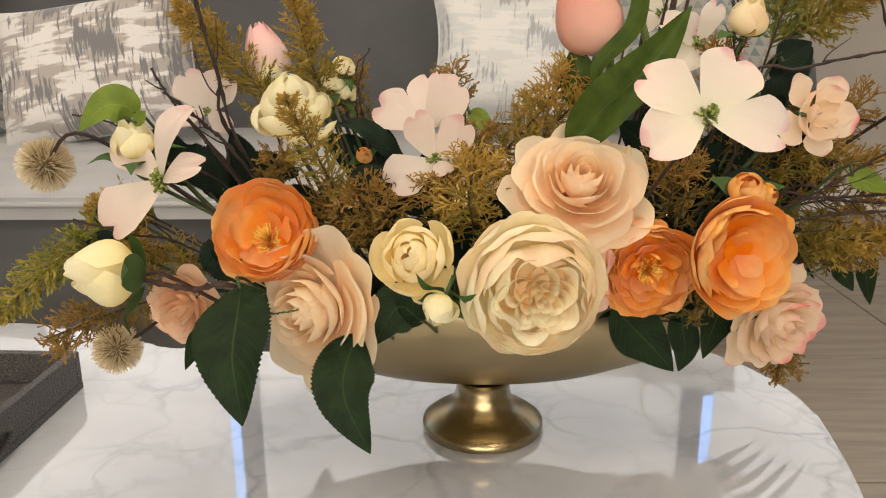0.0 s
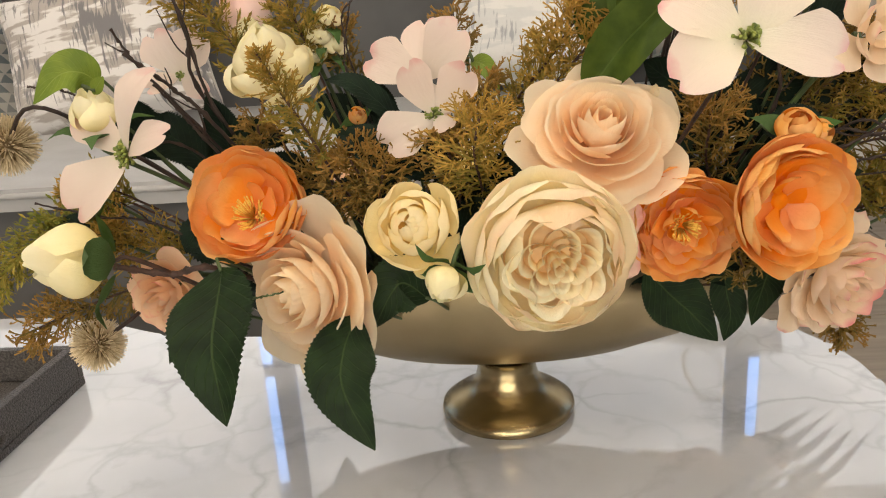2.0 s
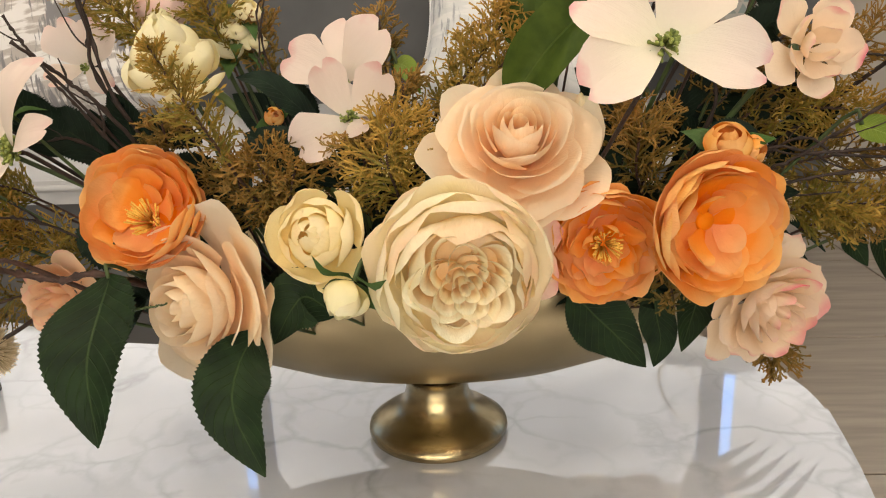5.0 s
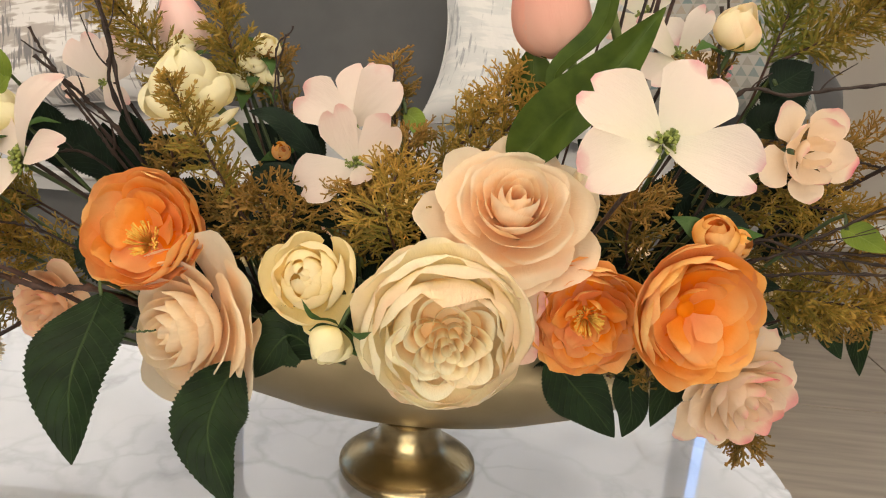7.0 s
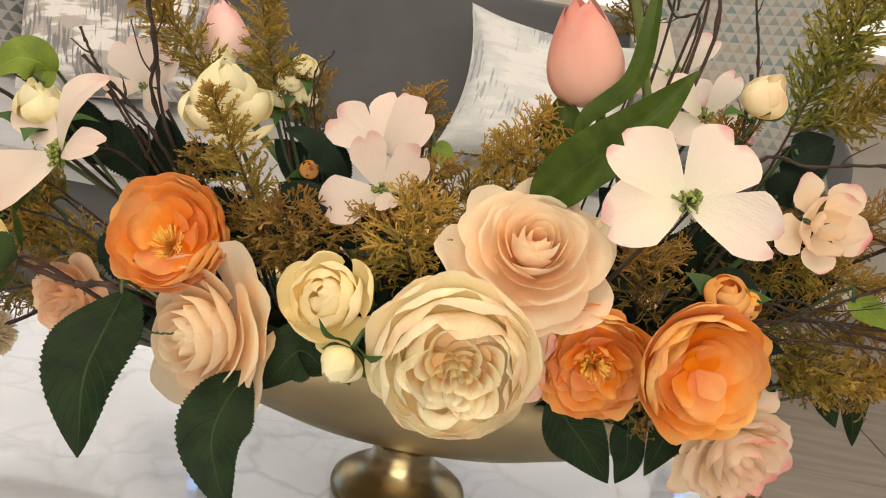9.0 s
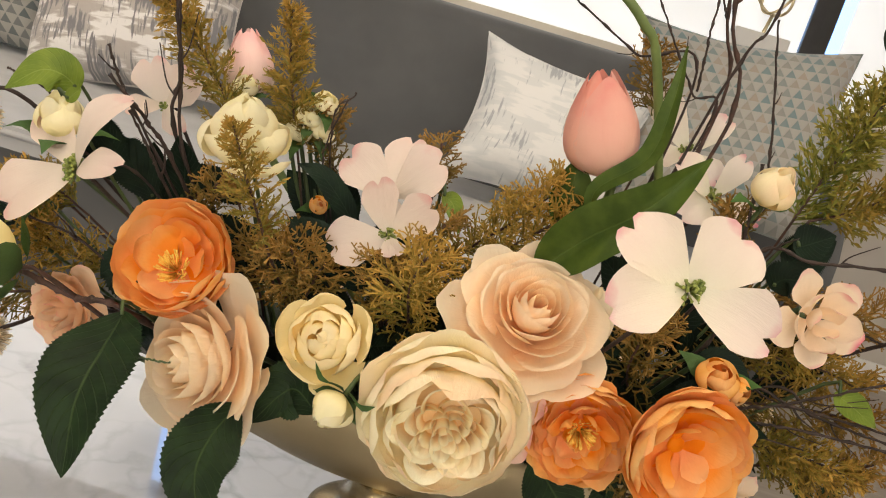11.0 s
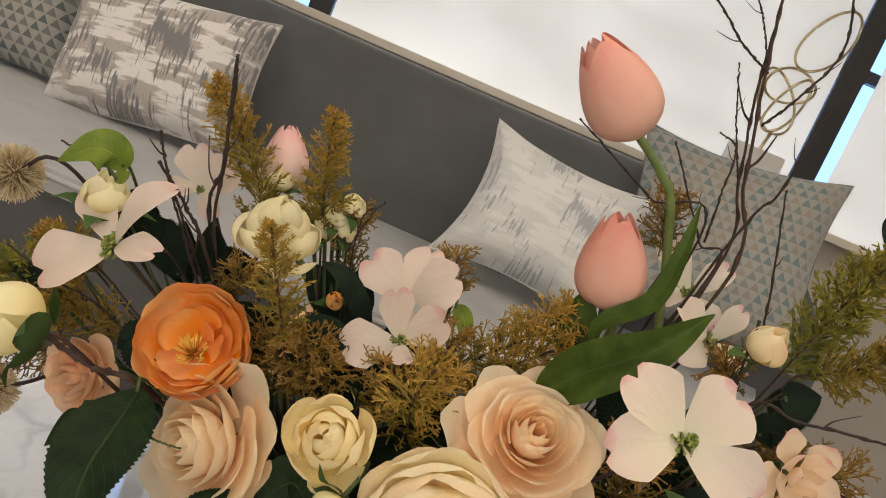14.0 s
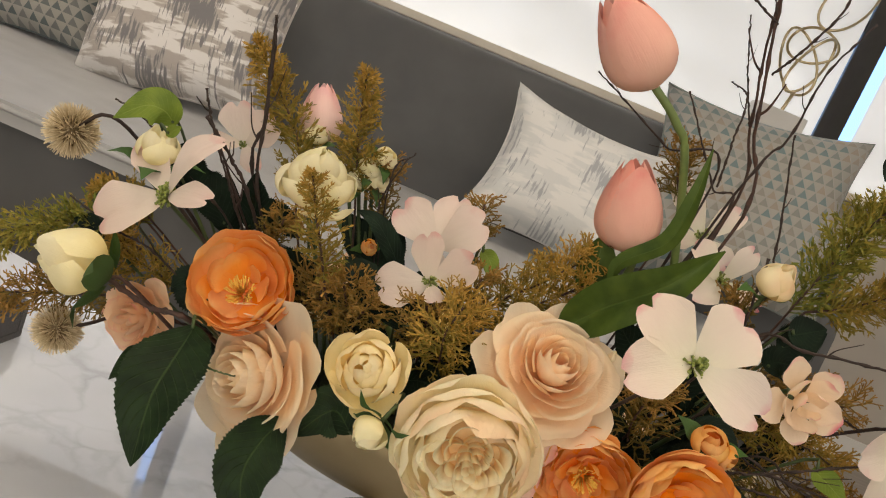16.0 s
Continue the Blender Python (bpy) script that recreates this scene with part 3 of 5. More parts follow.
M_BUTTER = petal_mat("butter_petal", (0.97, 0.76, 0.30), (0.97, 0.87, 0.55), (0.95, 0.68, 0.44), 0.8, rim_amt=0.4, clear=0.40)
M_ORANGE = petal_mat("orange_petal", (0.90, 0.25, 0.032), (0.95, 0.47, 0.12), (0.97, 0.67, 0.30), 0.55, rim_amt=0.95, clear=0.24)
M_PINKED = petal_mat("pink_edged_petal", (0.95, 0.76, 0.53), (0.95, 0.79, 0.62), (0.82, 0.24, 0.30), 0.80, rim_amt=1.0)
M_BLUSH = petal_mat("blush_petal", (0.95, 0.66, 0.42), (0.95, 0.70, 0.48), (0.84, 0.30, 0.30), 0.85, rim_amt=0.8)
M_DOG = petal_mat("dogwood_petal", (0.85, 0.81, 0.66), (0.87, 0.75, 0.67), (0.74, 0.22, 0.30), 0.86, veins=0.3, rim_amt=0.9)
M_DOG_PINK = petal_mat("dusky_dogwood_petal", (0.86, 0.76, 0.65), (0.86, 0.70, 0.62), (0.78, 0.30, 0.30), 0.82, veins=0.3, rim_amt=0.9)
M_TULIP = petal_mat("tulip_petal", (0.92, 0.60, 0.46), (0.90, 0.47, 0.38), (0.86, 0.24, 0.22), 0.80, veins=0.25, clear=0.2, rim_amt=0.7)
M_TULIP_PINK = petal_mat("pale_tulip_petal", (0.92, 0.78, 0.70), (0.91, 0.63, 0.58), (0.86, 0.40, 0.44), 0.8, veins=0.25, clear=0.2, rim_amt=0.6)
M_ROSELEAF = leaf_mat("rose_leaf_green", (0.013, 0.030, 0.009), (0.006, 0.014, 0.005), (0.055, 0.09, 0.03))
M_DARKLEAF = leaf_mat("dark_leaf_green", (0.010, 0.023, 0.012), (0.005, 0.011, 0.007), (0.02, 0.04, 0.02))
M_TULIPLEAF = leaf_mat("tulip_leaf_green", (0.078, 0.120, 0.020), (0.045, 0.078, 0.014), (0.11, 0.16, 0.04), 0.5, 0.0)
M_BRIGHTLEAF = leaf_mat("bright_leaf_green", (0.185, 0.250, 0.035), (0.125, 0.185, 0.025), (0.25, 0.32, 0.08), 0.5)
M_STEM = mat("green_stem", (0.060, 0.095, 0.025), 0.55, scale=60, dark=(0.035, 0.055, 0.018))
M_TULIPSTEM = mat("tulip_stem", (0.16, 0.22, 0.06), 0.5, scale=60, dark=(0.11, 0.16, 0.045))
M_TWIG = mat("dark_twig_bark", (0.042, 0.024, 0.018), 0.7, scale=120, dark=(0.022, 0.013, 0.010), fine=0.6, fine_scale=500)
M_TWIG_RED = mat("reddish_twig_bark", (0.085, 0.040, 0.026), 0.65, scale=120, dark=(0.035, 0.018, 0.013), fine=0.6, fine_scale=500)
M_STAMEN = mat("yellow_stamen", (0.92, 0.62, 0.12), 0.6, scale=200, dark=(0.80, 0.44, 0.06))
M_DOGEYE = mat("dogwood_eye", (0.34, 0.38, 0.08), 0.6, scale=300, dark=(0.10, 0.14, 0.03))
M_SPIKE = sprig_mat("thistle_spike", (0.36, 0.27, 0.14), (0.80, 0.68, 0.46))
M_FERN = sprig_mat("olive_fern", (0.165, 0.150, 0.020), (0.50, 0.29, 0.055))
M_FERN_GREEN = sprig_mat("green_fern", (0.130, 0.165, 0.022), (0.42, 0.31, 0.055))
M_LACE = sprig_mat("brown_lace", (0.090, 0.080, 0.014), (0.34, 0.185, 0.040))
M_FOAM = mat("moss", (0.022, 0.032, 0.012), 0.95, scale=70, dark=(0.008, 0.012, 0.006), fine=1.0, fine_scale=260)


# ---------------------------------------------------------------- plant builders
BOWL = Vector((0.122, 0.83, 0.0))


def facing(yaw, pitch, spin=0.0):
    """Turn whose z axis looks out along yaw (0 = towards -y, + to +x) and pitch."""
    a, p = radians(yaw), radians(pitch)
    z = Vector((math.sin(a) * math.cos(p), -math.cos(a) * math.cos(p), math.sin(p)))
    x = Vector((math.cos(a), math.sin(a), 0))
    y = z.cross(x)
    return Matrix((x, y, z)).transposed() @ Matrix.Rotation(radians(spin), 3, "Z")


def grid_faces(nu, nv):
    return [(j * nu + i, j * nu + i + 1, (j + 1) * nu + i + 1, (j + 1) * nu + i) for j in range(nv - 1) for i in range(nu - 1)]


def cup_petal(name, parent, material, R, phi, half, p0, p1, p2, curl, ruffle, rng, rounded=0.28, neck=0.35, side=0.0, point=0.0, n=11, origin=(0, 0)):
    """One petal wrapped round the flower's axis along a bent profile p0-p1-p2 (radius, height in units of R)."""
    ph = [rng.uniform(0, 6.28) for _ in range(4)]
    sk = rng.uniform(-0.12, 0.12)
    verts, uvs = [], []
    for j in range(n):
        v = j / (n - 1)
        for i in range(n):
            u = 2 * i / (n - 1) - 1
            t = v * (1 - rounded * u * u + point * (1 - abs(u)) ** 2 + sk * u * v * 0.5)
            w = neck + (1 - neck) * math.sin(min(1.0, t * 1.3) * math.pi / 2)
            a, b, c = (1 - t) ** 2, 2 * t * (1 - t), t * t
            rho = a * p0[0] + b * p1[0] + c * p2[0]
            z = a * p0[1] + b * p1[1] + c * p2[1]
            k = curl * (0.6 * t ** 3 + 0.7 * t ** 8) * (0.7 + 0.5 * abs(u) ** 1.5)
            rho += k + ruffle * (math.sin(2.6 * u + ph[0]) * t * t + 0.6 * math.sin(6.1 * u + ph[1]) * t ** 3 + 0.35 * math.sin(11 * u + ph[3]) * t ** 5 + 1.1 * noise.noise(Vector((u * 1.8 + ph[0] * 9, t * 2.6, ph[1] * 7))) * t) - side * u * u * t
            z += -0.75 * k + ruffle * 0.8 * math.sin(4.3 * u + ph[2]) * t ** 3
            ang = phi + half * u * w + sk * t * 0.5
            verts.append(((rho * math.cos(ang) + origin[0]) * R, (rho * math.sin(ang) + origin[1]) * R, z * R))
            uvs.append((u * 0.5 + 0.5, t))
    return mesh_ob(name, verts, grid_faces(n, n), material, parent, uvs=uvs)


def stem_part(head, radius=0.0022, material=None, foot=None, sag=0.02, back=0.02, deep=0.004):
    """A stem from behind the flower's head down into the bowl."""
    m = head.matrix_world
    start = m.translation
    axis = (m.to_3x3() @ Vector((0, 0, 1))).normalized()
    foot = Vector(foot) if foot else Vector((BOWL.x + 0.55 * max(-0.24, min(0.24, start.x - BOWL.x)), 0.80, 0.50))
    mid = (start + foot) / 2 - axis * back + Vector((0, 0, sag))
    pts = spline([start - axis * deep, start - axis * (deep + 0.014 + back * 0.4), mid, foot], 14)
    inv = m.inverted()
    v, f = tube([inv @ p for p in pts], radius, 7)
    return mesh_ob("stem", v, f, material or M_STEM, head)


def layers_flower(name, label, category, loc, yaw, pitch, R, layers, seed, spin=0.0, base=(0.08, -0.36), stem=True, group="silk flowers", side=0.08, loose=1.0):
    """A many-petalled head; each layer: count, end radius, end height, bulge radius, bulge height, half width, curl, ruffle, material."""
    rng = random.Random(seed)
    head = thing(name, loc, label, category, group, turn=facing(yaw, pitch, spin))
    phi = rng.uniform(0, 6)
    for n, r1, z1, rb, zb, half, curl, ruf, material in layers:
        for k in range(n):
            cup_petal("petal", head, material, R, phi + 2 * math.pi * k / n + rng.uniform(-0.14, 0.14), half * rng.uniform(0.9, 1.1), base,
                      (rb * rng.uniform(0.95, 1.05), zb), (r1 * (1 + loose * rng.uniform(-0.09, 0.09)), z1 + loose * rng.uniform(-0.07, 0.07)), curl * rng.uniform(0.5, 1.5), ruf, rng, rounded=0.44, side=side * min(1.0, r1 * 1.6), n=13)
        phi += math.pi / n + 0.35
    if stem:
        stem_part(head, deep=0.62 * R)
    return head


def rose(label, loc, yaw, pitch, R, seed, m, spin=0.0, count=22, outer=()):
    """A rose whose petals open in one spiral from a tight heart; outer: angle, reach, drop, half width and roll of the guard petals."""
    rng = random.Random(seed)
    head = thing("rose", loc, label, "rose", "silk flowers", turn=facing(yaw, pitch, spin))
    for k in range(count):
        s = k / (count - 1)
        r1 = 0.05 + 0.82 * s ** 1.15
        z1 = 0.54 + 0.08 * math.sin(math.pi * min(1.0, s * 1.3)) - 0.50 * s ** 2.2
        rb = 0.18 + 0.90 * s ** 0.9
        half = 2.0 - 1.0 * s ** 0.5
        cup_petal("petal", head, m, R, 2.40 * k + rng.uniform(-0.2, 0.2), half * rng.uniform(0.9, 1.1), (0.08, -0.36), (rb, 0.26 - 0.40 * s), (r1 * rng.uniform(0.94, 1.07), z1 + rng.uniform(-0.04, 0.04)),
                  (0.03 + 0.22 * s) * rng.uniform(0.7, 1.3), 0.010 + 0.040 * s, rng, rounded=0.34 + 0.12 * s, side=0.03, n=15)
    for a, reach, drop, half, roll in outer:
        cup_petal("petal", head, m, R, radians(a - spin), half, (0.08, -0.38), (reach * 1.0, -0.40 + drop * 0.3), (reach, drop + 0.12), roll * 1.2, 0.06, rng, rounded=0.44, n=15)
    stem_part(head, deep=0.62 * R)
    return head


def garden_rose(label, loc, yaw, pitch, R, seed):
    m, q = M_IVORY, M_IVORY_IN
    L = [(6, 0.55, 0.47, 0.90, 0.12, 0.80, -0.02, 0.050, m), (6, 0.64, 0.46, 1.08, 0.12, 0.84, 0.0, 0.050, m), (6, 0.76, 0.36, 1.25, 0.08, 0.84, 0.03, 0.050, m), (6, 0.88, 0.20, 1.36, 0.0, 0.80, 0.05, 0.050, m),
         (6, 0.96, 0.0, 1.34, -0.14, 0.80, 0.06, 0.050, m), (5, 1.0, -0.16, 1.2, -0.3, 0.8, 0.06, 0.05, m)]
    head = layers_flower("garden_rose", label, "rose", loc, yaw, pitch, R, L, seed, side=0.03, loose=1.2)
    rng = random.Random(seed + 1)
    # two pink-stained guard petals
    for a in (-8, 18):
        cup_petal("petal", head, M_PINKED, R, radians(a), 0.36, (0.10, -0.4), (1.05, -0.42), (1.24, -0.16), 0.04, 0.03, rng, rounded=0.3, n=13)
    # the quartered heart: nested rings of rounded folds, cusps pointing inwards
    nu, nv = 19, 6
    for j in range(6):
        rr = 0.085 + 0.098 * j
        lobes = 3 if j < 1 else 4 if j < 2 else 5
        phase = 0.4 + 0.28 * j + rng.uniform(-0.12, 0.12)
        for k in range(lobes):
            grow, tip, ph = rng.uniform(0.92, 1.08), rng.uniform(-0.03, 0.03), rng.uniform(0, 6)
            verts, uvs = [], []
            for y in range(nv):
                v = y / (nv - 1)
                for x in range(nu):
                    u = 2 * x / (nu - 1) - 1
                    th = phase + 2 * math.pi * (k + 0.54 * u) / lobes
                    r = rr * (0.62 + 0.44 * math.cos(math.pi / 2 * 0.96 * u) ** 0.7) * grow
                    r *= 0.80 + 0.20 * v + 0.08 * v ** 4 + 0.03 * math.sin(5 * u + ph) * v
                    z = 0.16 + (0.36 - 0.05 * (j / 5) ** 2 + tip - 0.05 * u * u) * v
                    verts.append((R * r * math.cos(th), R * r * math.sin(th), R * z))
                    uvs.append((u * 0.5 + 0.5, v))
            mesh_ob("petal", verts, grid_faces(nu, nv), q, head, uvs=uvs)
    disc, fc = lathe([(0.001, 0.20), (0.35, 0.20), (0.60, 0.10), (0.66, -0.1)], 24)
    mesh_ob("receptacle", [(x * R, y * R, z * R) for x, y, z in disc], fc, q, head, uvs=[(0.5, 0.3)] * len(disc))
    return head


def open_rose(label, loc, yaw, pitch, R, seed, m, ruffle=0.03, spin=0.0, inner=((95, 0.60), (200, 0.55), (330, 0.55)), lean=(0.05, -0.30), full=False, threads=60):
    """A wide bowl of overlapping petals round bare stamens; inner: angle and reach of the petals lying in the bowl."""
    rng = random.Random(seed)
    L = [(5, 0.74, 0.06, 0.72, -0.46, 0.80, -0.03, ruffle, m), (6, 0.83, 0.17, 0.90, -0.46, 0.72, -0.02, ruffle, m), (6, 0.90, 0.20, 1.02, -0.40, 0.74, 0.0, ruffle, m),
         (7, 0.95, 0.15, 1.12, -0.36, 0.66, 0.02, ruffle, m), (7, 0.99, 0.05, 1.16, -0.36, 0.66, 0.03, ruffle, m), (6, 1.02, -0.08, 1.15, -0.40, 0.74, 0.04, ruffle, m)]
    if full:
        L = [(4, 0.42, 0.16, 0.46, -0.30, 0.80, -0.05, ruffle, m), (5, 0.58, 0.22, 0.64, -0.34, 0.72, 0.0, ruffle, m)] + L
    head = layers_flower("ranunculus", label, "flower", loc, yaw, pitch, R, L, seed, spin, base=(0.05, -0.46), side=0.05)
    for a, reach in inner:
        cup_petal("petal", head, m, R, radians(a - spin), 0.62, (0.06, -0.42), (reach * 0.85, -0.36), (reach, 0.02), -0.05, 0.015, rng, rounded=0.36, n=13)
    cap, fc = lathe([(0.001, -0.38), (0.12, -0.40), (0.16, -0.46), (0.05, -0.52)], 20)
    mesh_ob("receptacle", [(x * R, y * R, z * R) for x, y, z in cap], fc, m, head, uvs=[(0.5, 0.2)] * len(cap))
    if threads:
        verts, faces = [], []
        for k in range(threads):
            a, r = rng.uniform(0, 6.28), 0.15 * math.sqrt(rng.random())
            x, y = r * math.cos(a) + lean[0], r * math.sin(a) + lean[1]
            tip = (x * R + 0.16 * R * math.cos(a), y * R + 0.16 * R * math.sin(a) + 0.05 * R, R * rng.uniform(-0.12, 0.06))
            v, f = tube([(x * 0.8 * R, y * 0.8 * R, -0.42 * R), ((x * R + tip[0]) / 2, (y * R + tip[1]) / 2, -0.2 * R), tip], [0.0004, 0.00035, 0.0007], 4)
            faces += [tuple(i + len(verts) for i in q) for q in f]
            verts += v
        mesh_ob("flower_centre", verts, faces, M_STAMEN, head, "fine golden stamens")
    return head


def peony(label, loc, yaw, pitch, R, seed, m, spin=0.0, closed=True, ruffle=0.04, wide=1.0, flare=0.0, tall=1.0):
    """A full ball of cupped petals (closed), or a loose ruffled mop; wide stretches it sideways."""
    rng = random.Random(seed)
    head = thing("peony", loc, label, "flower", "silk flowers", turn=facing(yaw, pitch, spin))
    count = 19 if closed else 34
    for k in range(count):
        s = k / (count - 1)
        if closed:
            r1, z1, rb, zb, half, curl = 0.04 + (0.72 + 0.28 * flare) * s ** (1.6 - 0.4 * flare), 0.58 - 0.52 * s ** 2.0, 0.50 + 0.88 * s ** 0.8, 0.50 - 0.60 * s ** 1.4, 1.6 - 0.80 * s ** 0.6, -0.08 + 0.10 * s
        else:
            r1, z1, rb, zb, half, curl = 0.08 + 0.92 * s ** 0.9, 0.42 - 0.62 * s ** 2.0, 0.22 + 0.86 * s, 0.10 - 0.42 * s, 1.1 - 0.55 * s ** 0.5, 0.03 + 0.07 * s
        ob = cup_petal("petal", head, m, R, 2.40 * k + rng.uniform(-0.2, 0.2), half * rng.uniform(0.88, 1.1), (0.06, -0.40), (rb * rng.uniform(0.95, 1.06), zb), (r1 * rng.uniform(0.92, 1.10), z1 + rng.uniform(-0.06, 0.06)),
                       curl, ruffle * (0.4 + 0.6 * s), rng, rounded=0.42, side=0.10, n=13)
        for v in ob.data.vertices:
            v.co.x *= wide
            v.co.z *= tall
    stem_part(head, deep=0.62 * R)
    return head


def lily_like(label, loc, yaw, pitch, R, seed, m, spin=0.0):
    L = [(3, 0.28, 0.50, 0.50, 0.10, 1.0, 0.02, 0.04, m), (5, 0.66, 0.45, 0.80, 0.0, 0.72, 0.06, 0.04, m), (5, 1.0, 0.16, 0.92, -0.12, 0.60, 0.12, 0.05, m)]
    return layers_flower("apple_blossom", label, "flower", loc, yaw, pitch, R, L, seed, spin, base=(0.06, -0.3))


def bud(label, loc, yaw, pitch, R, seed, m, long=1.5, sepals=4, spin=0.0, stem_m=None, sag=0.02):
    rng = random.Random(seed)
    head = thing("flower_bud", loc, label, "flower bud", "flower buds", turn=facing(yaw, pitch, spin))
    cup_petal("petal", head, m, R, rng.random() * 6, 2.4, (0.1, -long * 0.5), (0.7, 0.0), (0.10, long * 0.56), 0.0, 0.02, rng, rounded=0.12)
    for k in range(3):
        cup_petal("petal", head, m, R, 2.1 * k + rng.random(), 1.35, (0.1, -long * 0.5), (1.25, 0.05), (0.28, long * (0.56 - 0.04 * k)), 0.08, 0.05, rng, rounded=0.2, side=0.12)
    for k in range(3):
        cup_petal("petal", head, m, R, 2.1 * k + 1.0 + rng.random() * 0.6, 1.1, (0.1, -long * 0.55), (1.7, -0.22 * long), (0.46, long * (0.46 - 0.08 * k)), 0.10, 0.05, rng, rounded=0.30, point=0.10, side=0.12)
    for k in range(sepals):
        cup_petal("sepal", head, M_STEM_LEAF, R, 2 * math.pi * k / sepals + 0.4, 0.72, (0.06, -long * 0.62), (1.15, -long * 0.62), (1.10, -0.22 * long), 0.25, 0.02, rng, rounded=0.55, point=0.3)
    stem_part(head, 0.0018, stem_m, sag=sag, back=0.006, deep=0.6 * R * long)
    return head


def dogwood(label, loc, yaw, pitch, L, seed, m, bracts, spin=0.0, stem=True, eye=1.0):
    """Broad heart-shaped bracts round a green eye; bracts: angle, length, width, lift, and how far the tip rolls back."""
    rng = random.Random(seed)
    head = thing("dogwood_blossom", loc, label, "flower", "dogwood blossoms", turn=facing(yaw, pitch, spin))
    nu, nv = 15, 17
    for k, (deg, long, wide, lift, roll) in enumerate(bracts):
        a = radians(deg)
        ph = [rng.uniform(0, 6) for _ in range(3)]
        verts, uvs = [], []
        ll = L * long
        arc = [(0.0, 0.0)]
        for j in range(1, nv):
            v = (j - 0.5) / (nv - 1)
            tilt = lift + 0.35 * (1 - v) - roll * v ** 2
            arc.append((arc[-1][0] + math.cos(tilt) / (nv - 1), arc[-1][1] + math.sin(tilt) / (nv - 1)))
        for j in range(nv):
            for i in range(nu):
                u = math.sin(math.pi / 2 * (2 * i / (nu - 1) - 1))
                low = 0.60 * abs(u) ** 1.35
                high = 0.60 + 0.40 * max(0.0, 1 - abs(u) ** 2.3) ** 0.6 - 0.13 * math.exp(-(u / 0.17) ** 2) + 0.012 * math.sin(6 * u + ph[0]) * (1 - u * u)
                v = low + (high - low) * j / (nv - 1)
                i0 = min(nv - 2, int(v * (nv - 1)))
                q = v * (nv - 1) - i0
                r = arc[i0][0] + (arc[i0 + 1][0] - arc[i0][0]) * q
                z = arc[i0][1] + (arc[i0 + 1][1] - arc[i0][1]) * q
                z += 0.40 * wide * u * u * v * (1.1 - v) - 0.10 * math.exp(-(u / 0.16) ** 2) * v ** 5 + 0.03 * math.sin(3.5 * u + ph[1]) * v * v + 0.004 * math.cos(14 * u) * v * (1 - 0.6 * v)
                s = (u * wide * 0.5 + 0.06 * math.sin(ph[2]) * v * v)
                verts.append((ll * (r * math.cos(a) - s * math.sin(a)), ll * (r * math.sin(a) + s * math.cos(a)), ll * z + 0.0004 * k))
                uvs.append((u * 0.5 + 0.5, v))
        mesh_ob("bract", verts, grid_faces(nu, nv), m, head, uvs=uvs)
    verts, faces = [], []
    for k in range(46):
        p = Vector((rng.gauss(0, 1), rng.gauss(0, 1), abs(rng.gauss(0, 1)) + 0.2)).normalized()
        q = Vector((p.x, p.y, p.z * 0.9)) * L * eye * 0.185 * rng.uniform(0.8, 1.2)
        v, f = tube([q * 0.3, q * 0.85, q * 1.0, q * 1.06], [L * 0.014, L * 0.016, L * 0.026, L * 0.008], 5)
        faces += [tuple(i + len(verts) for i in g) for g in f]
        verts += v
    tagged(mesh_ob("eye", verts, faces, M_DOGEYE, head, "knobbly green flower eye"), kind="stuff")
    if stem:
        stem_part(head, 0.0016, M_TWIG)
    return head


def tulip(label, loc, yaw, pitch, R, seed, m, stem_via=(), stem_end=None):
    rng = random.Random(seed)
    head = thing("tulip", loc, label, "tulip", "tulips", turn=facing(yaw, pitch))
    for k in range(3):
        cup_petal("petal", head, m, R, 2.094 * k + 1.0, 1.7, (0.10, -1.42), (1.74, -1.0), (0.26, 1.40), -0.06, 0.012, rng, rounded=0.36, n=15, side=0.05)
    for k in range(3):
        cup_petal("petal", head, m, R, 2.094 * k + 2.05, 1.65, (0.10, -1.45), (1.84, -1.05), (0.40, 1.40 - 0.05 * k), -0.06 + 0.04 * k, 0.016, rng, rounded=0.40, n=15, side=0.08)
    inv = head.matrix_world.inverted()
    axis = head.matrix_world.to_3x3() @ Vector((0, 0, 1))
    base = head.matrix_world.translation - axis * 1.46 * R
    end = Vector(stem_end or (BOWL.x + 0.07, 0.80, 0.50))
    pts = [base + axis * 0.004] + [Vector(q) for q in stem_via] + [end]
    v, f = tube([inv @ p for p in spline(pts, 20)], 0.0036, 10)
    mesh_ob("stem", v, f, M_TULIPSTEM, head)
    return head


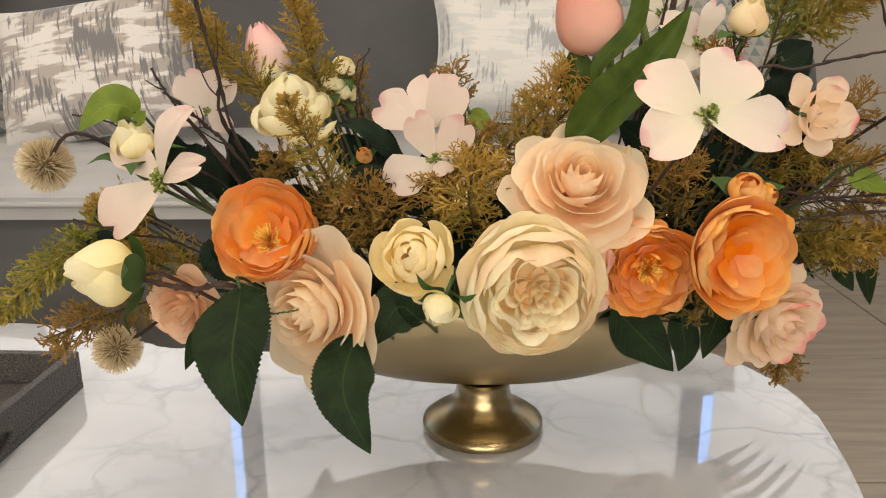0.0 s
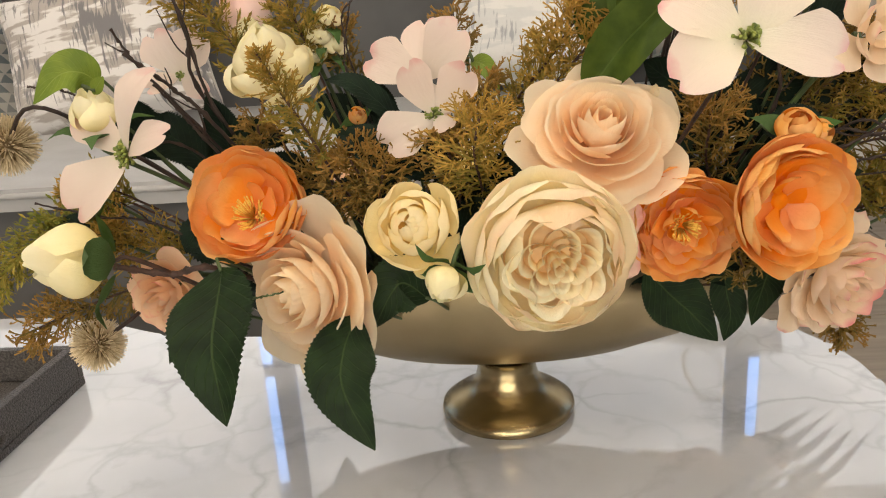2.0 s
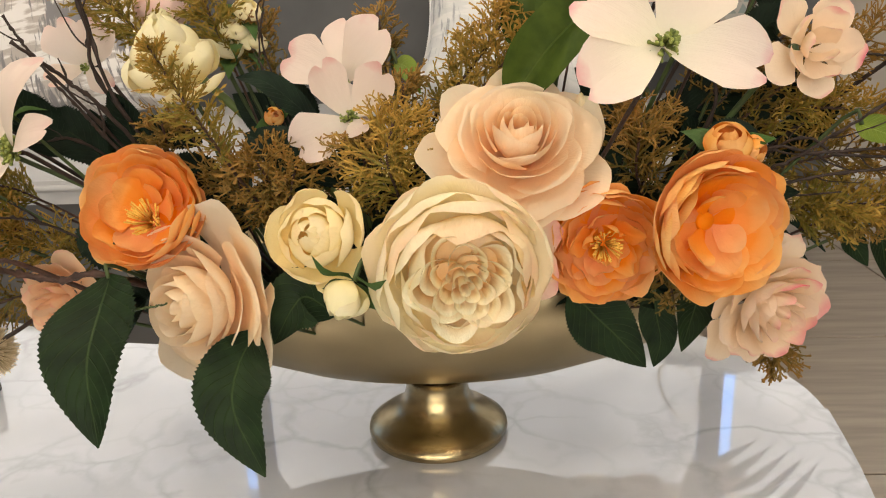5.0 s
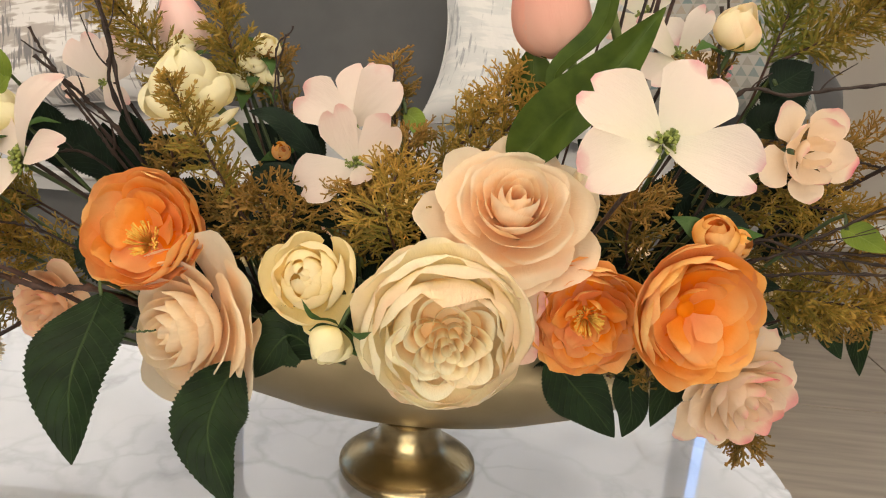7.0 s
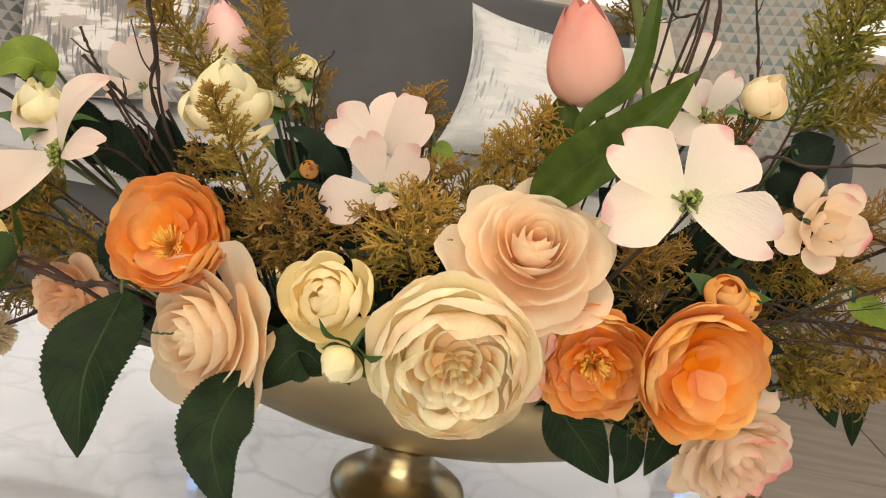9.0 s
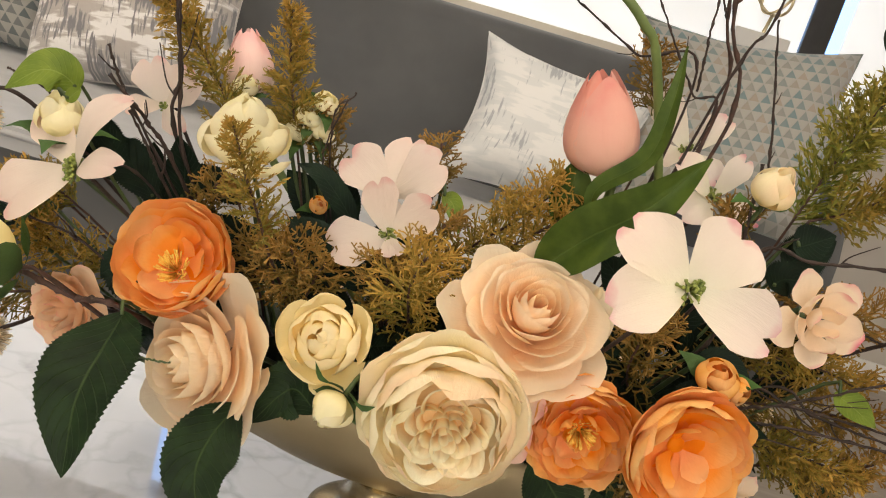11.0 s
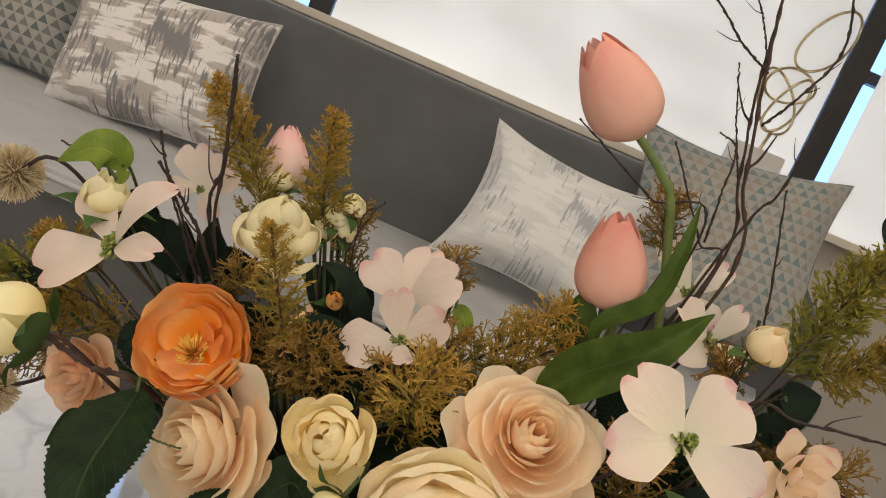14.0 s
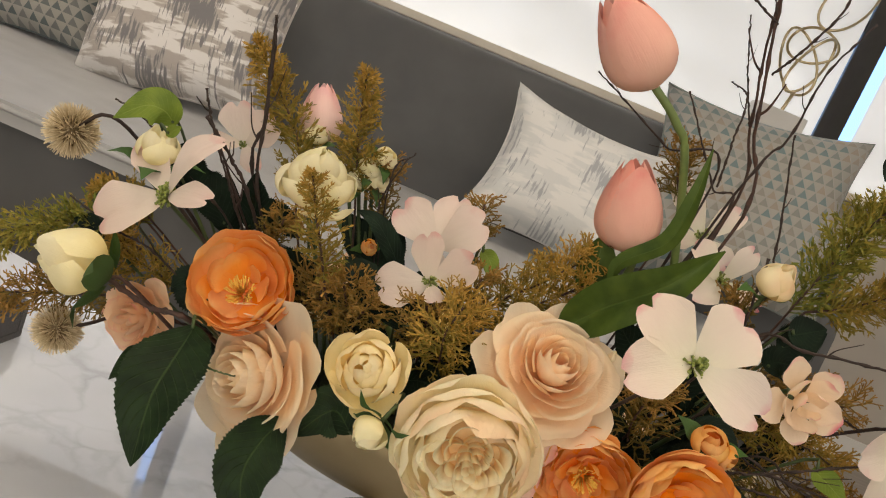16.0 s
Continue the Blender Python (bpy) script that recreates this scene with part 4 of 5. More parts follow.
def leaf(label, ctrl, width, facing_dir, material, fold=0.12, teeth=0.0, seed=0, name="leaf", wide_at=0.42, wave=0.0, category="leaf", stalk=True):
    """A blade along the curve ctrl, its face turned to facing_dir."""
    rng = random.Random(seed)
    nv, nu = (105 if teeth else 25), 7
    pts = spline(ctrl, nv)
    verts, uvs = [], []
    fd = Vector(facing_dir).normalized()
    p = math.log(0.5) / math.log(wide_at)
    for j in range(nv):
        t = j / (nv - 1)
        d = (pts[min(j + 1, nv - 1)] - pts[max(j - 1, 0)]).normalized()
        sd = d.cross(fd).normalized()
        nm = sd.cross(d).normalized()
        w = width * 0.5 * math.sin(math.pi * t ** p) ** 0.85 if 0 < t < 1 else 0.0006
        for i in range(nu):
            u = 2 * i / (nu - 1) - 1
            ww = w * (1 + (teeth * (1.4, -0.6, -1.6)[j % 3] * (0.6 + 0.8 * rng.random())) * (abs(u) > 0.9))
            verts.append(pts[j] + sd * (u * ww) + nm * (fold * w * (abs(u) - 0.5) + wave * width * math.sin(9 * t + 2.5 * u + seed) * abs(u) * math.sin(math.pi * t)))
            uvs.append((u * 0.5 + 0.5, t))
    t_ = thing(name, None, label, category, "leaves")
    mesh_ob("blade", verts, grid_faces(nu, nv), material, t_, uvs=uvs)
    if stalk:
        base = Vector(ctrl[0])
        foot = Vector((BOWL.x + 0.6 * max(-0.24, min(0.24, base.x - BOWL.x)), 0.80, 0.51))
        d0 = (pts[1] - pts[0]).normalized()
        v, f = tube(spline([base + d0 * 0.004, base - d0 * 0.006 + Vector((0, 0.006, 0)), (base + foot) / 2, foot], 10), 0.0014, 6)
        mesh_ob("stalk", v, f, M_STEM, t_)
    return t_


def fern(label, ctrl, radius, material, seed, count=120, style="foxtail", name="fern_plume", thick=0.0007, to_bowl=True):
    """A plume: a stem with a cloud of forked sprigs."""
    rng = random.Random(seed)
    pts = spline(ctrl, 40)
    verts, faces, uvs = [], [], []

    def bar(a, b, r0, r1, shade):
        d = (b - a)
        x = d.orthogonal().normalized()
        y = d.normalized().cross(x)
        k = len(verts)
        for q, r in ((a, r0), (b, r1)):
            for s in range(3):
                an = 2.094 * s
                verts.append(q + (x * math.cos(an) + y * math.sin(an)) * r)
                uvs.append((0, shade))
        for s in range(3):
            s2 = (s + 1) % 3
            faces.append((k + s, k + s2, k + 3 + s2, k + 3 + s))
        faces.append((k + 3, k + 4, k + 5))

    def blade(a, d, l, w, shade):
        x = d.cross(Vector((rng.gauss(0, 1), rng.gauss(0, 1), rng.gauss(0, 1)))).normalized() * w
        y = d.cross(x).normalized() * w * 0.5
        k = len(verts)
        verts.extend([a, a + d * l * 0.55 + x + y, a + d * l, a + d * l * 0.55 - x + y])
        uvs.extend([(0, shade)] * 4)
        faces.extend([(k, k + 1, k + 2), (k, k + 2, k + 3)])

    for k in range(count):
        t = 0.12 + 0.88 * (k + rng.random()) / count
        q = t * 39
        i = min(38, int(q))
        p = pts[i].lerp(pts[i + 1], q - i)
        d = (pts[i + 1] - pts[i]).normalized()
        env = (math.sin(math.pi * min(1, 0.15 + t * 0.85) ** 0.8) ** 0.6 if style == "foxtail" else 0.55 + 0.45 * math.sin(math.pi * t * 0.8 + 0.4)) * radius
        side = Vector((rng.gauss(0, 1), rng.gauss(0, 1), rng.gauss(0, 1)))
        side = (side - d * side.dot(d)).normalized()
        way = (side + d * rng.uniform(0.45, 1.1)).normalized()
        ln = env * rng.uniform(0.7, 1.15) + 0.003
        tip = p + way * ln
        sh = min(1.0, 0.15 + 0.75 * t * rng.uniform(0.6, 1.2))
        bar(p, tip, thick, thick * 0.7, sh * 0.6)
        m = 13 if style == "foxtail" else 7
        for j in range(m):
            s = 0.25 + 0.75 * j / (m - 1)
            o = p.lerp(tip, s)
            dv = (way + Vector((rng.gauss(0, 1), rng.gauss(0, 1), rng.gauss(0, 1))) * 0.55).normalized()
            l2 = radius * rng.uniform(0.18, 0.34)
            if style == "foxtail":
                blade(o, dv, l2, l2 * 0.15, sh * rng.uniform(0.6, 1.3))
            else:
                e = o + dv * l2
                bar(o, e, thick * 0.8, thick * 0.9, sh)
                for _ in range(2):
                    dv2 = (dv + Vector((rng.gauss(0, 1), rng.gauss(0, 1), rng.gauss(0, 1))) * 0.5).normalized()
                    bar(e, e + dv2 * l2 * 0.6, thick * 0.8, thick * 0.9, min(1, sh * 1.25))
    t_ = thing(name, None, label, "fern" if style == "foxtail" else "foliage", "foliage sprays")
    fo = mesh_ob("foliage", verts, faces, material, t_, smooth=False, uvs=uvs)
    tagged(fo, kind="stuff")
    path = list(pts)
    if to_bowl:
        base = Vector(ctrl[0])
        foot = Vector((BOWL.x + 0.6 * max(-0.24, min(0.24, base.x - BOWL.x)), 0.80, 0.51))
        path = spline([foot, (foot + base) / 2 + Vector((0, 0, 0.01)), base], 8)[:-1] + path
    v, f = tube(path, 0.0011, 6)
    mesh_ob("stem", v, f, M_TWIG_RED, t_)
    return t_


def globe(label, loc, R, seed, link):
    rng = random.Random(seed)
    t_ = thing("thistle_globe", loc, label, "dried flower", "thistle globes")
    bm = bmesh.new()
    bmesh.ops.create_icosphere(bm, subdivisions=2, radius=R * 0.62)
    core = part("core", bm, M_SPIKE_CORE, t_, smooth=True)
    verts, faces, uvs = [], [], []
    n = 900
    for k in range(n):
        z = 1 - 2 * (k + 0.5) / n
        a = k * 2.39996
        d = Vector((math.sqrt(1 - z * z) * math.cos(a), math.sqrt(1 - z * z) * math.sin(a), z))
        d = (d + Vector((rng.gauss(0, 1), rng.gauss(0, 1), rng.gauss(0, 1))) * 0.09).normalized()
        x = d.orthogonal().normalized()
        y = d.cross(x)
        l = R * rng.uniform(0.86, 1.06)
        k0 = len(verts)
        for s in range(3):
            an = 2.094 * s
            verts.append(d * R * 0.55 + (x * math.cos(an) + y * math.sin(an)) * R * 0.028)
            uvs.append((0, 0.1))
        for s in range(3):
            an = 2.094 * s
            verts.append(d * l + (x * math.cos(an) + y * math.sin(an)) * R * 0.016)
            uvs.append((0, 0.9))
        faces += [(k0, k0 + 1, k0 + 4, k0 + 3), (k0 + 1, k0 + 2, k0 + 5, k0 + 4), (k0 + 2, k0, k0 + 3, k0 + 5), (k0 + 3, k0 + 4, k0 + 5)]
    mesh_ob("spike_coat", verts, faces, M_SPIKE, core, smooth=False, uvs=uvs)
    pts = spline([Vector((0, 0, 0))] + [Vector(p) - Vector(loc) for p in link], 16)
    v, f = tube(pts, 0.0017, 7)
    mesh_ob("stem", v, f, M_TWIG, t_)
    return t_


def twig(label, ctrl, r0, r1, seed, sides=0, material=None, side_len=0.05):
    """A bare knobbly twig with a few side shoots."""
    rng = random.Random(seed)
    n = 44
    pts = [p + Vector((rng.gauss(0, 1), rng.gauss(0, 1), rng.gauss(0, 1))) * 0.00025 for p in spline(ctrl, n)]
    rad = [(0.68 * r0 + (0.85 * r1 - 0.68 * r0) * i / (n - 1)) * (1.6 if i % 5 == 3 else 1.0) for i in range(n)]
    t_ = thing("twig", None, label, "twig", "bare twigs")
    v, f = tube(pts, rad, 7)
    branch = mesh_ob("branch", v, f, material or M_TWIG, t_)
    for k in range(sides):
        i = int(n * (0.35 + 0.55 * (k + rng.random() * 0.6) / max(1, sides)))
        d = (pts[min(i + 2, n - 1)] - pts[i - 2]).normalized()
        o = Vector((rng.gauss(0, 1), rng.gauss(0, 0.4), rng.gauss(0, 1)))
        o = (o - d * o.dot(d)).normalized()
        l = side_len * rng.uniform(0.5, 1.1)
        q = spline([pts[i], pts[i] + (o * 0.5 + d * 0.5) * l * 0.5, pts[i] + (o * 0.55 + d * 0.9) * l], 10)
        v, f = tube(q, [rad[i] * 0.65 * (1 - 0.06 * j) for j in range(10)], 6)
        mesh_ob("shoot", v, f, material or M_TWIG, branch)
    return t_


M_STEM_LEAF = petal_mat("sepal_green", (0.045, 0.085, 0.02), (0.06, 0.12, 0.03), clear=0.1)
M_SPIKE_CORE = mat("thistle_core", (0.20, 0.14, 0.07), 0.9, scale=200)


# ---------------------------------------------------------------- brass bowl
def bowl():
    b = thing("pedestal_bowl", (BOWL.x, BOWL.y, TABLE_Z), "boat-shaped satin brass bowl on a round foot", "bowl")
    outer = [(0.10, 0.0), (0.30, 0.006), (0.52, 0.018), (0.72, 0.038), (0.86, 0.062), (0.95, 0.088), (1.0, 0.115)]
    inner = [(0.985, 0.117), (0.93, 0.09), (0.84, 0.066), (0.7, 0.044), (0.5, 0.026), (0.3, 0.016), (0.02, 0.012)]
    v, f = lathe([(r, z + 0.062) for r, z in outer + inner], 72, 0.275, 0.125)
    mesh_ob("body", v, f, M_BRASS_SATIN, b)
    foot = [(0.001, 0.0), (0.060, 0.0), (0.0645, 0.002), (0.0658, 0.006), (0.0650, 0.010), (0.0615, 0.0125), (0.0600, 0.0140), (0.0560, 0.0170), (0.0490, 0.0205), (0.0415, 0.0245), (0.0355, 0.030), (0.0315, 0.037), (0.0292, 0.045), (0.0285, 0.053), (0.0298, 0.059), (0.0325, 0.0622), (0.040, 0.065)]
    v, f = lathe(foot, 64)
    mesh_ob("foot", v, f, M_BRASS, b, "turned aged brass foot")


bowl()
moss = bmesh.new()
bmesh.ops.create_icosphere(moss, subdivisions=4, radius=1.0)
for q in moss.verts:
    k = 1 + 0.10 * noise.noise(q.co * 4) + 0.05 * noise.noise(q.co * 11)
    q.co = Vector((q.co.x * 0.235 * k + BOWL.x, q.co.y * 0.095 * k + BOWL.y, max(-0.4, q.co.z) * 0.065 * k + 0.535))
tagged(part("moss_mound", moss, M_FOAM, None, smooth=True), "dark moss filling the brass bowl", "moss")


# roses and other large heads
garden_rose("large ivory garden rose with a folded quartered heart", (0.153, 0.622, 0.629), 8, -4, 0.0530, 11)
rose("peach rose in full bloom with reflexed petals", (0.191, 0.660, 0.704), 4, 42, 0.0490, 12, M_PEACH, 0, 24,
     ((190, 1.16, -0.02, 0.62, 0.16), (135, 1.0, -0.06, 0.7, 0.14), (80, 1.06, -0.10, 0.75, 0.16), (20, 1.08, -0.06, 0.7, 0.18), (-35, 1.12, -0.16, 0.8, 0.14), (-85, 1.05, -0.16, 0.8, 0.10), (238, 1.12, -0.20, 0.8, 0.12)))
rose("pale peach rose tilted sideways, outer petals drooping", (-0.024, 0.652, 0.602), -32, 6, 0.0540, 13, M_PEACH_PALE, 20, 24,
     ((30, 1.10, 0.10, 0.7, 0.16), (80, 1.10, 0.05, 0.65, 0.20), (-20, 1.16, 0.0, 0.7, 0.14), (-75, 1.22, 0.02, 0.75, 0.10), (-120, 1.10, 0.05, 0.7, 0.08), (150, 1.0, 0.1, 0.7, 0.1)))
open_rose("open orange ranunculus with golden stamens", (-0.064, 0.665, 0.666), -4, 26, 0.0420, 14, M_ORANGE, 0.028, 0, ((92, 0.66), (60, 0.42), (190, 0.62), (140, 0.6), (10, 0.6)), (0.06, -0.22))
open_rose("ruffled orange ranunculus, half open", (0.247, 0.645, 0.637), 0, 2, 0.0360, 15, M_ORANGE, 0.06, 0, (), (0.0, -0.08), True)
open_rose("large orange ranunculus with cupped inner petals", (0.311, 0.615, 0.656), 20, 2, 0.0430, 16, M_ORANGE, 0.03, 30, ((285, 0.72), (320, 0.50), (235, 0.60), (60, 0.58), (110, 0.5)), (-0.20, 0.06), False, 0)
peony("small butter-yellow ruffled rose", (0.060, 0.648, 0.647), -14, 24, 0.0325, 17, M_BUTTER, 0, True, 0.06, 1.0, 1.0)
peony("cream peony, round and half closed", (-0.041, 0.700, 0.756), 2, 58, 0.0345, 18, M_CREAM_PETAL, 0, True, 0.05, 1.12, 0.0, 1.75)
peony("blush rose with crimson petal rims", (0.365, 0.665, 0.583), 22, -8, 0.049, 19, M_PINKED, 0, False, 0.05)
peony("small blush rose hanging low", (-0.146, 0.690, 0.587), -14, -4, 0.037, 20, M_BLUSH, 0, False, 0.04)
lily_like("pale peach apple blossom with a pink outer petal", (0.374, 0.665, 0.756), 10, 14, 0.031, 21, M_PINKED)
# heads hanging over the back rim, mirrored in the marble
rb = random.Random(5)
for bx, bz, br, bm_, words in ((-0.02, 0.600, 0.042, M_BLUSH, "blush rose drooping over the back rim"), (0.19, 0.585, 0.044, M_PEACH, "peach rose drooping over the back rim"),
                               (0.285, 0.580, 0.042, M_IVORY, "ivory rose drooping over the back rim"), (0.345, 0.565, 0.042, M_PINKED, "blush rose drooping over the back rim"), (0.43, 0.565, 0.040, M_PEACH, "peach rose drooping over the back rim"), (0.09, 0.595, 0.04, M_BUTTER, "butter-yellow rose drooping over the back rim")):
    peony(words, (bx, 0.975 + rb.uniform(-0.015, 0.015), bz), 180 + rb.uniform(-15, 15), -12, br, 500 + int(100 * bx), bm_, 0, False, 0.04)
# dogwood
dogwood("large white dogwood blossom with pink-stained tips", (0.266, 0.597, 0.763), 2, 35, 0.0520, 31, M_DOG,
        ((56, 1.04, 0.88, 0.10, 0.30), (146, 1.08, 0.80, 0.05, 0.2), (208, 1.06, 0.78, 0.0, 0.35), (-22, 1.12, 0.78, 0.0, 0.3)))
dogwood("blush dogwood blossom seen from the side", (0.066, 0.756, 0.736), -5, 30, 0.048, 32, M_DOG_PINK,
        ((40, 1.15, 0.82, 0.40, 0.2), (158, 1.12, 0.78, 0.05, 0.5), (94, 1.2, 0.60, -0.2, 0.2), (-60, 0.8, 0.6, -0.3, 0.2)), 0, True, 0.6)
dogwood("dusky dogwood blossom tilted downwards", (0.075, 0.722, 0.712), 0, 30, 0.042, 33, M_DOG_PINK,
        ((212, 1.15, 0.85, -0.1, 0.3), (124, 1.15, 0.60, 0.3, -0.7), (44, 1.15, 0.72, 0.25, -0.7), (-60, 0.8, 0.6, 0.4, -0.6)))
dogwood("drooping white dogwood blossom beside a bud", (-0.142, 0.665, 0.706), -18, 30, 0.056, 34, M_DOG_PINK,
        ((232, 1.12, 0.80, -0.05, 0.3), (145, 1.05, 0.55, 0.0, 0.2), (5, 1.1, 0.40, 0.4, 0.5), (66, 1.35, 0.32, 0.5, 1.5)))
dogwood("blush dogwood blossom behind the twigs", (-0.130, 0.760, 0.752), -6, 20, 0.040, 35, M_DOG_PINK,
        ((48, 1.05, 0.9, 0.3, 0.2), (122, 1.0, 0.85, 0.4, 0.3), (210, 0.8, 0.6, 0.2, 0.2), (-40, 0.8, 0.6, 0.0, 0.2)), 0, True, 0.6)
dogwood("white dogwood blossom behind the tulip leaves", (0.284, 0.800, 0.832), -12, 30, 0.050, 36, M_DOG,
        ((140, 1.25, 0.5, 0.2, 0.2), (60, 0.9, 0.55, 0.2, 0.3), (215, 0.8, 0.6, 0.2, 0.2), (-35, 0.8, 0.6, 0.1, 0.2)))
dogwood("white dogwood blossom curling upwards", (0.305, 0.765, 0.805), 10, 42, 0.046, 37, M_DOG,
        ((60, 1.0, 0.45, 0.6, 0.7), (160, 1.0, 0.7, 0.3, 0.2), (-25, 0.9, 0.6, 0.1, 0.2), (225, 0.9, 0.8, 0.0, 0.2)))
dogwood("pink-tipped dogwood blossom on an outer twig", (0.462, 0.692, 0.752), 22, 10, 0.062, 38, M_DOG,
        ((95, 1.0, 0.7, 0.3, 0.3), (200, 0.9, 0.7, 0.2, 0.2), (265, 1.1, 0.8, 0.0, 0.3), (-10, 1.0, 0.8, 0.2, 0.2)))
# tulips
tulip("tall coral pink tulip, closed", (0.148, 0.720, 0.958), -82, 40, 0.0285, 41, M_TULIP, [(0.207, 0.728, 0.913), (0.231, 0.740, 0.881)], (0.300, 0.800, 0.714))
tulip("coral pink tulip, closed, above broad leaves", (0.204, 0.745, 0.837), -75, 72, 0.0275, 42, M_TULIP, [(0.226, 0.750, 0.768)])
tulip("pale pink tulip bud behind the ferns", (-0.084, 0.800, 0.800), -80, 74, 0.0200, 43, M_TULIP_PINK, [(-0.067, 0.790, 0.753)])
leaf("broad green tulip leaf, folded over", [(0.187, 0.700, 0.724), (0.212, 0.685, 0.761), (0.244, 0.670, 0.797), (0.272, 0.672, 0.838)], 0.041, (0.1, -0.9, 0.5), M_TULIPLEAF, 0.7, 0, 3, "tulip_leaf", 0.38, 0.14)
leaf("upright green tulip leaf", [(0.224, 0.730, 0.757), (0.212, 0.725, 0.789), (0.239, 0.715, 0.824), (0.242, 0.710, 0.865), (0.240, 0.715, 0.905)], 0.016, (-0.4, -0.8, 0.2), M_TULIPLEAF, 0.5, 0, 4, "tulip_leaf", 0.5, 0.04)
leaf("dark green tulip leaf behind", [(0.210, 0.740, 0.743), (0.201, 0.745, 0.774), (0.196, 0.750, 0.808)], 0.035, (0, -1, 0.1), M_TULIPLEAF, 0.4, 0, 5, "tulip_leaf", 0.5)
# buds
bud("cream rosebud with green sepals", (-0.170, 0.682, 0.737), -12, 74, 0.0180, 51, M_CREAM_PETAL, 1.75)
bud("large cream rosebud on a brown stem", (-0.181, 0.625, 0.641), -72, 8, 0.0265, 52, M_CREAM_PETAL, 1.9, 3, 0, M_TWIG_RED, 0.0)
bud("small white rosebud with green sepals", (0.081, 0.612, 0.615), -25, -40, 0.0150, 53, M_CREAM_PETAL, 1.6, 4, 0, None, 0.05)
bud("orange bud with green sepals", (0.324, 0.660, 0.700), -10, 50, 0.0155, 54, M_ORANGE, 1.2, 3)
bud("small orange bud with green sepals", (0.343, 0.665, 0.693), 40, 20, 0.010, 55, M_ORANGE, 1.2, 2)
bud("pale peach bud among the ferns", (0.329, 0.708, 0.830), 18, 64, 0.0165, 56, M_IVORY, 1.8, 2)
for wx, wz in ((0, 0), (0.010, 0.013), (-0.005, -0.014), (0.012, -0.010)):
    p = (-0.018, 0.775, 0.777)
    bud("tiny white waxflower bud", (p[0] + wx, p[1] + wx * 0.5, p[2] + wz), 30 + 900 * wx, 50, 0.0115, 57 + int(wz * 1000), M_CREAM_PETAL, 1.1, 3)
bud("cream bud below the pink tulip", (-0.075, 0.775, 0.784), 0, 75, 0.011, 63, M_CREAM_PETAL, 1.5, 2)
bud("tiny peach bud beside the rose", (0.234, 0.690, 0.724), 0, 80, 0.004, 64, M_IVORY, 2.6, 2)
bud("yellow bud behind the leaves", (0.010, 0.760, 0.711), 20, 30, 0.008, 65, M_ORANGE, 1.2, 2)
# thistle globes
globe("round tan thistle globe on a twig", (-0.266, 0.725, 0.709), 0.0245, 71, [(-0.224, 0.700, 0.740), (-0.183, 0.740, 0.702), (-0.070, 0.800, 0.588)])
globe("round brown thistle globe hanging low", (-0.205, 0.685, 0.552), 0.0218, 72, [(-0.184, 0.690, 0.565), (-0.154, 0.740, 0.573), (-0.048, 0.800, 0.564)])
globe("round tan thistle globe over the back rim", (0.415, 0.965, 0.560), 0.023, 73, [(0.40, 0.94, 0.57), (0.33, 0.88, 0.56), (0.25, 0.84, 0.53)])
globe("round tan thistle globe over the back rim", (0.475, 0.955, 0.585), 0.023, 74, [(0.45, 0.93, 0.59), (0.36, 0.88, 0.57), (0.25, 0.84, 0.53)])
# leaves
DT = "dark brown bare twig with small knots"
RL = "dark green serrated rose leaf"
leaf(RL, [(-0.079, 0.640, 0.626), (-0.075, 0.605, 0.613), (-0.072, 0.575, 0.589), (-0.062, 0.557, 0.546)], 0.060, (-0.05, -1, 0.25), M_ROSELEAF, 0.25, 0.02, 1, wide_at=0.45)
leaf(RL, [(0.014, 0.640, 0.585), (0.006, 0.615, 0.567), (0.007, 0.597, 0.546), (0.027, 0.584, 0.508)], 0.049, (0.1, -1, 0.2), M_ROSELEAF, 0.25, 0.02, 2, wide_at=0.45)
leaf(RL, [(-0.119, 0.660, 0.582), (-0.125, 0.655, 0.569), (-0.134, 0.650, 0.548)], 0.022, (-0.6, -0.8, 0.1), M_ROSELEAF, 0.2, 0.02, 3)
leaf(RL, [(0.066, 0.655, 0.588), (0.050, 0.643, 0.606), (0.040, 0.640, 0.600), (0.026, 0.638, 0.575)], 0.042, (0, -1, 0.3), M_ROSELEAF, 0.2, 0.02, 4)
leaf(RL, [(0.229, 0.690, 0.591), (0.247, 0.690, 0.570), (0.263, 0.690, 0.554), (0.285, 0.690, 0.529)], 0.046, (0, -1, 0.15), M_ROSELEAF, 0.2, 0.02, 5)
leaf(RL, [(0.290, 0.700, 0.588), (0.293, 0.700, 0.566), (0.297, 0.700, 0.545), (0.294, 0.705, 0.522)], 0.027, (-0.2, -1, 0.1), M_ROSELEAF, 0.2, 0.02, 6)
leaf(RL, [(0.328, 0.690, 0.596), (0.321, 0.690, 0.581), (0.317, 0.690, 0.568), (0.310, 0.690, 0.541)], 0.034, (0.2, -1, 0.2), M_ROSELEAF, 0.25, 0.02, 7)
leaf(RL, [(0.494, 0.790, 0.605), (0.500, 0.800, 0.587), (0.514, 0.810, 0.548)], 0.024, (0, -1, 0.2), M_ROSELEAF, 0.2, 0.02, 8)
leaf(RL, [(0.461, 0.790, 0.605), (0.476, 0.800, 0.587), (0.490, 0.800, 0.566)], 0.022, (0, -1, 0.2), M_ROSELEAF, 0.2, 0.02, 9)
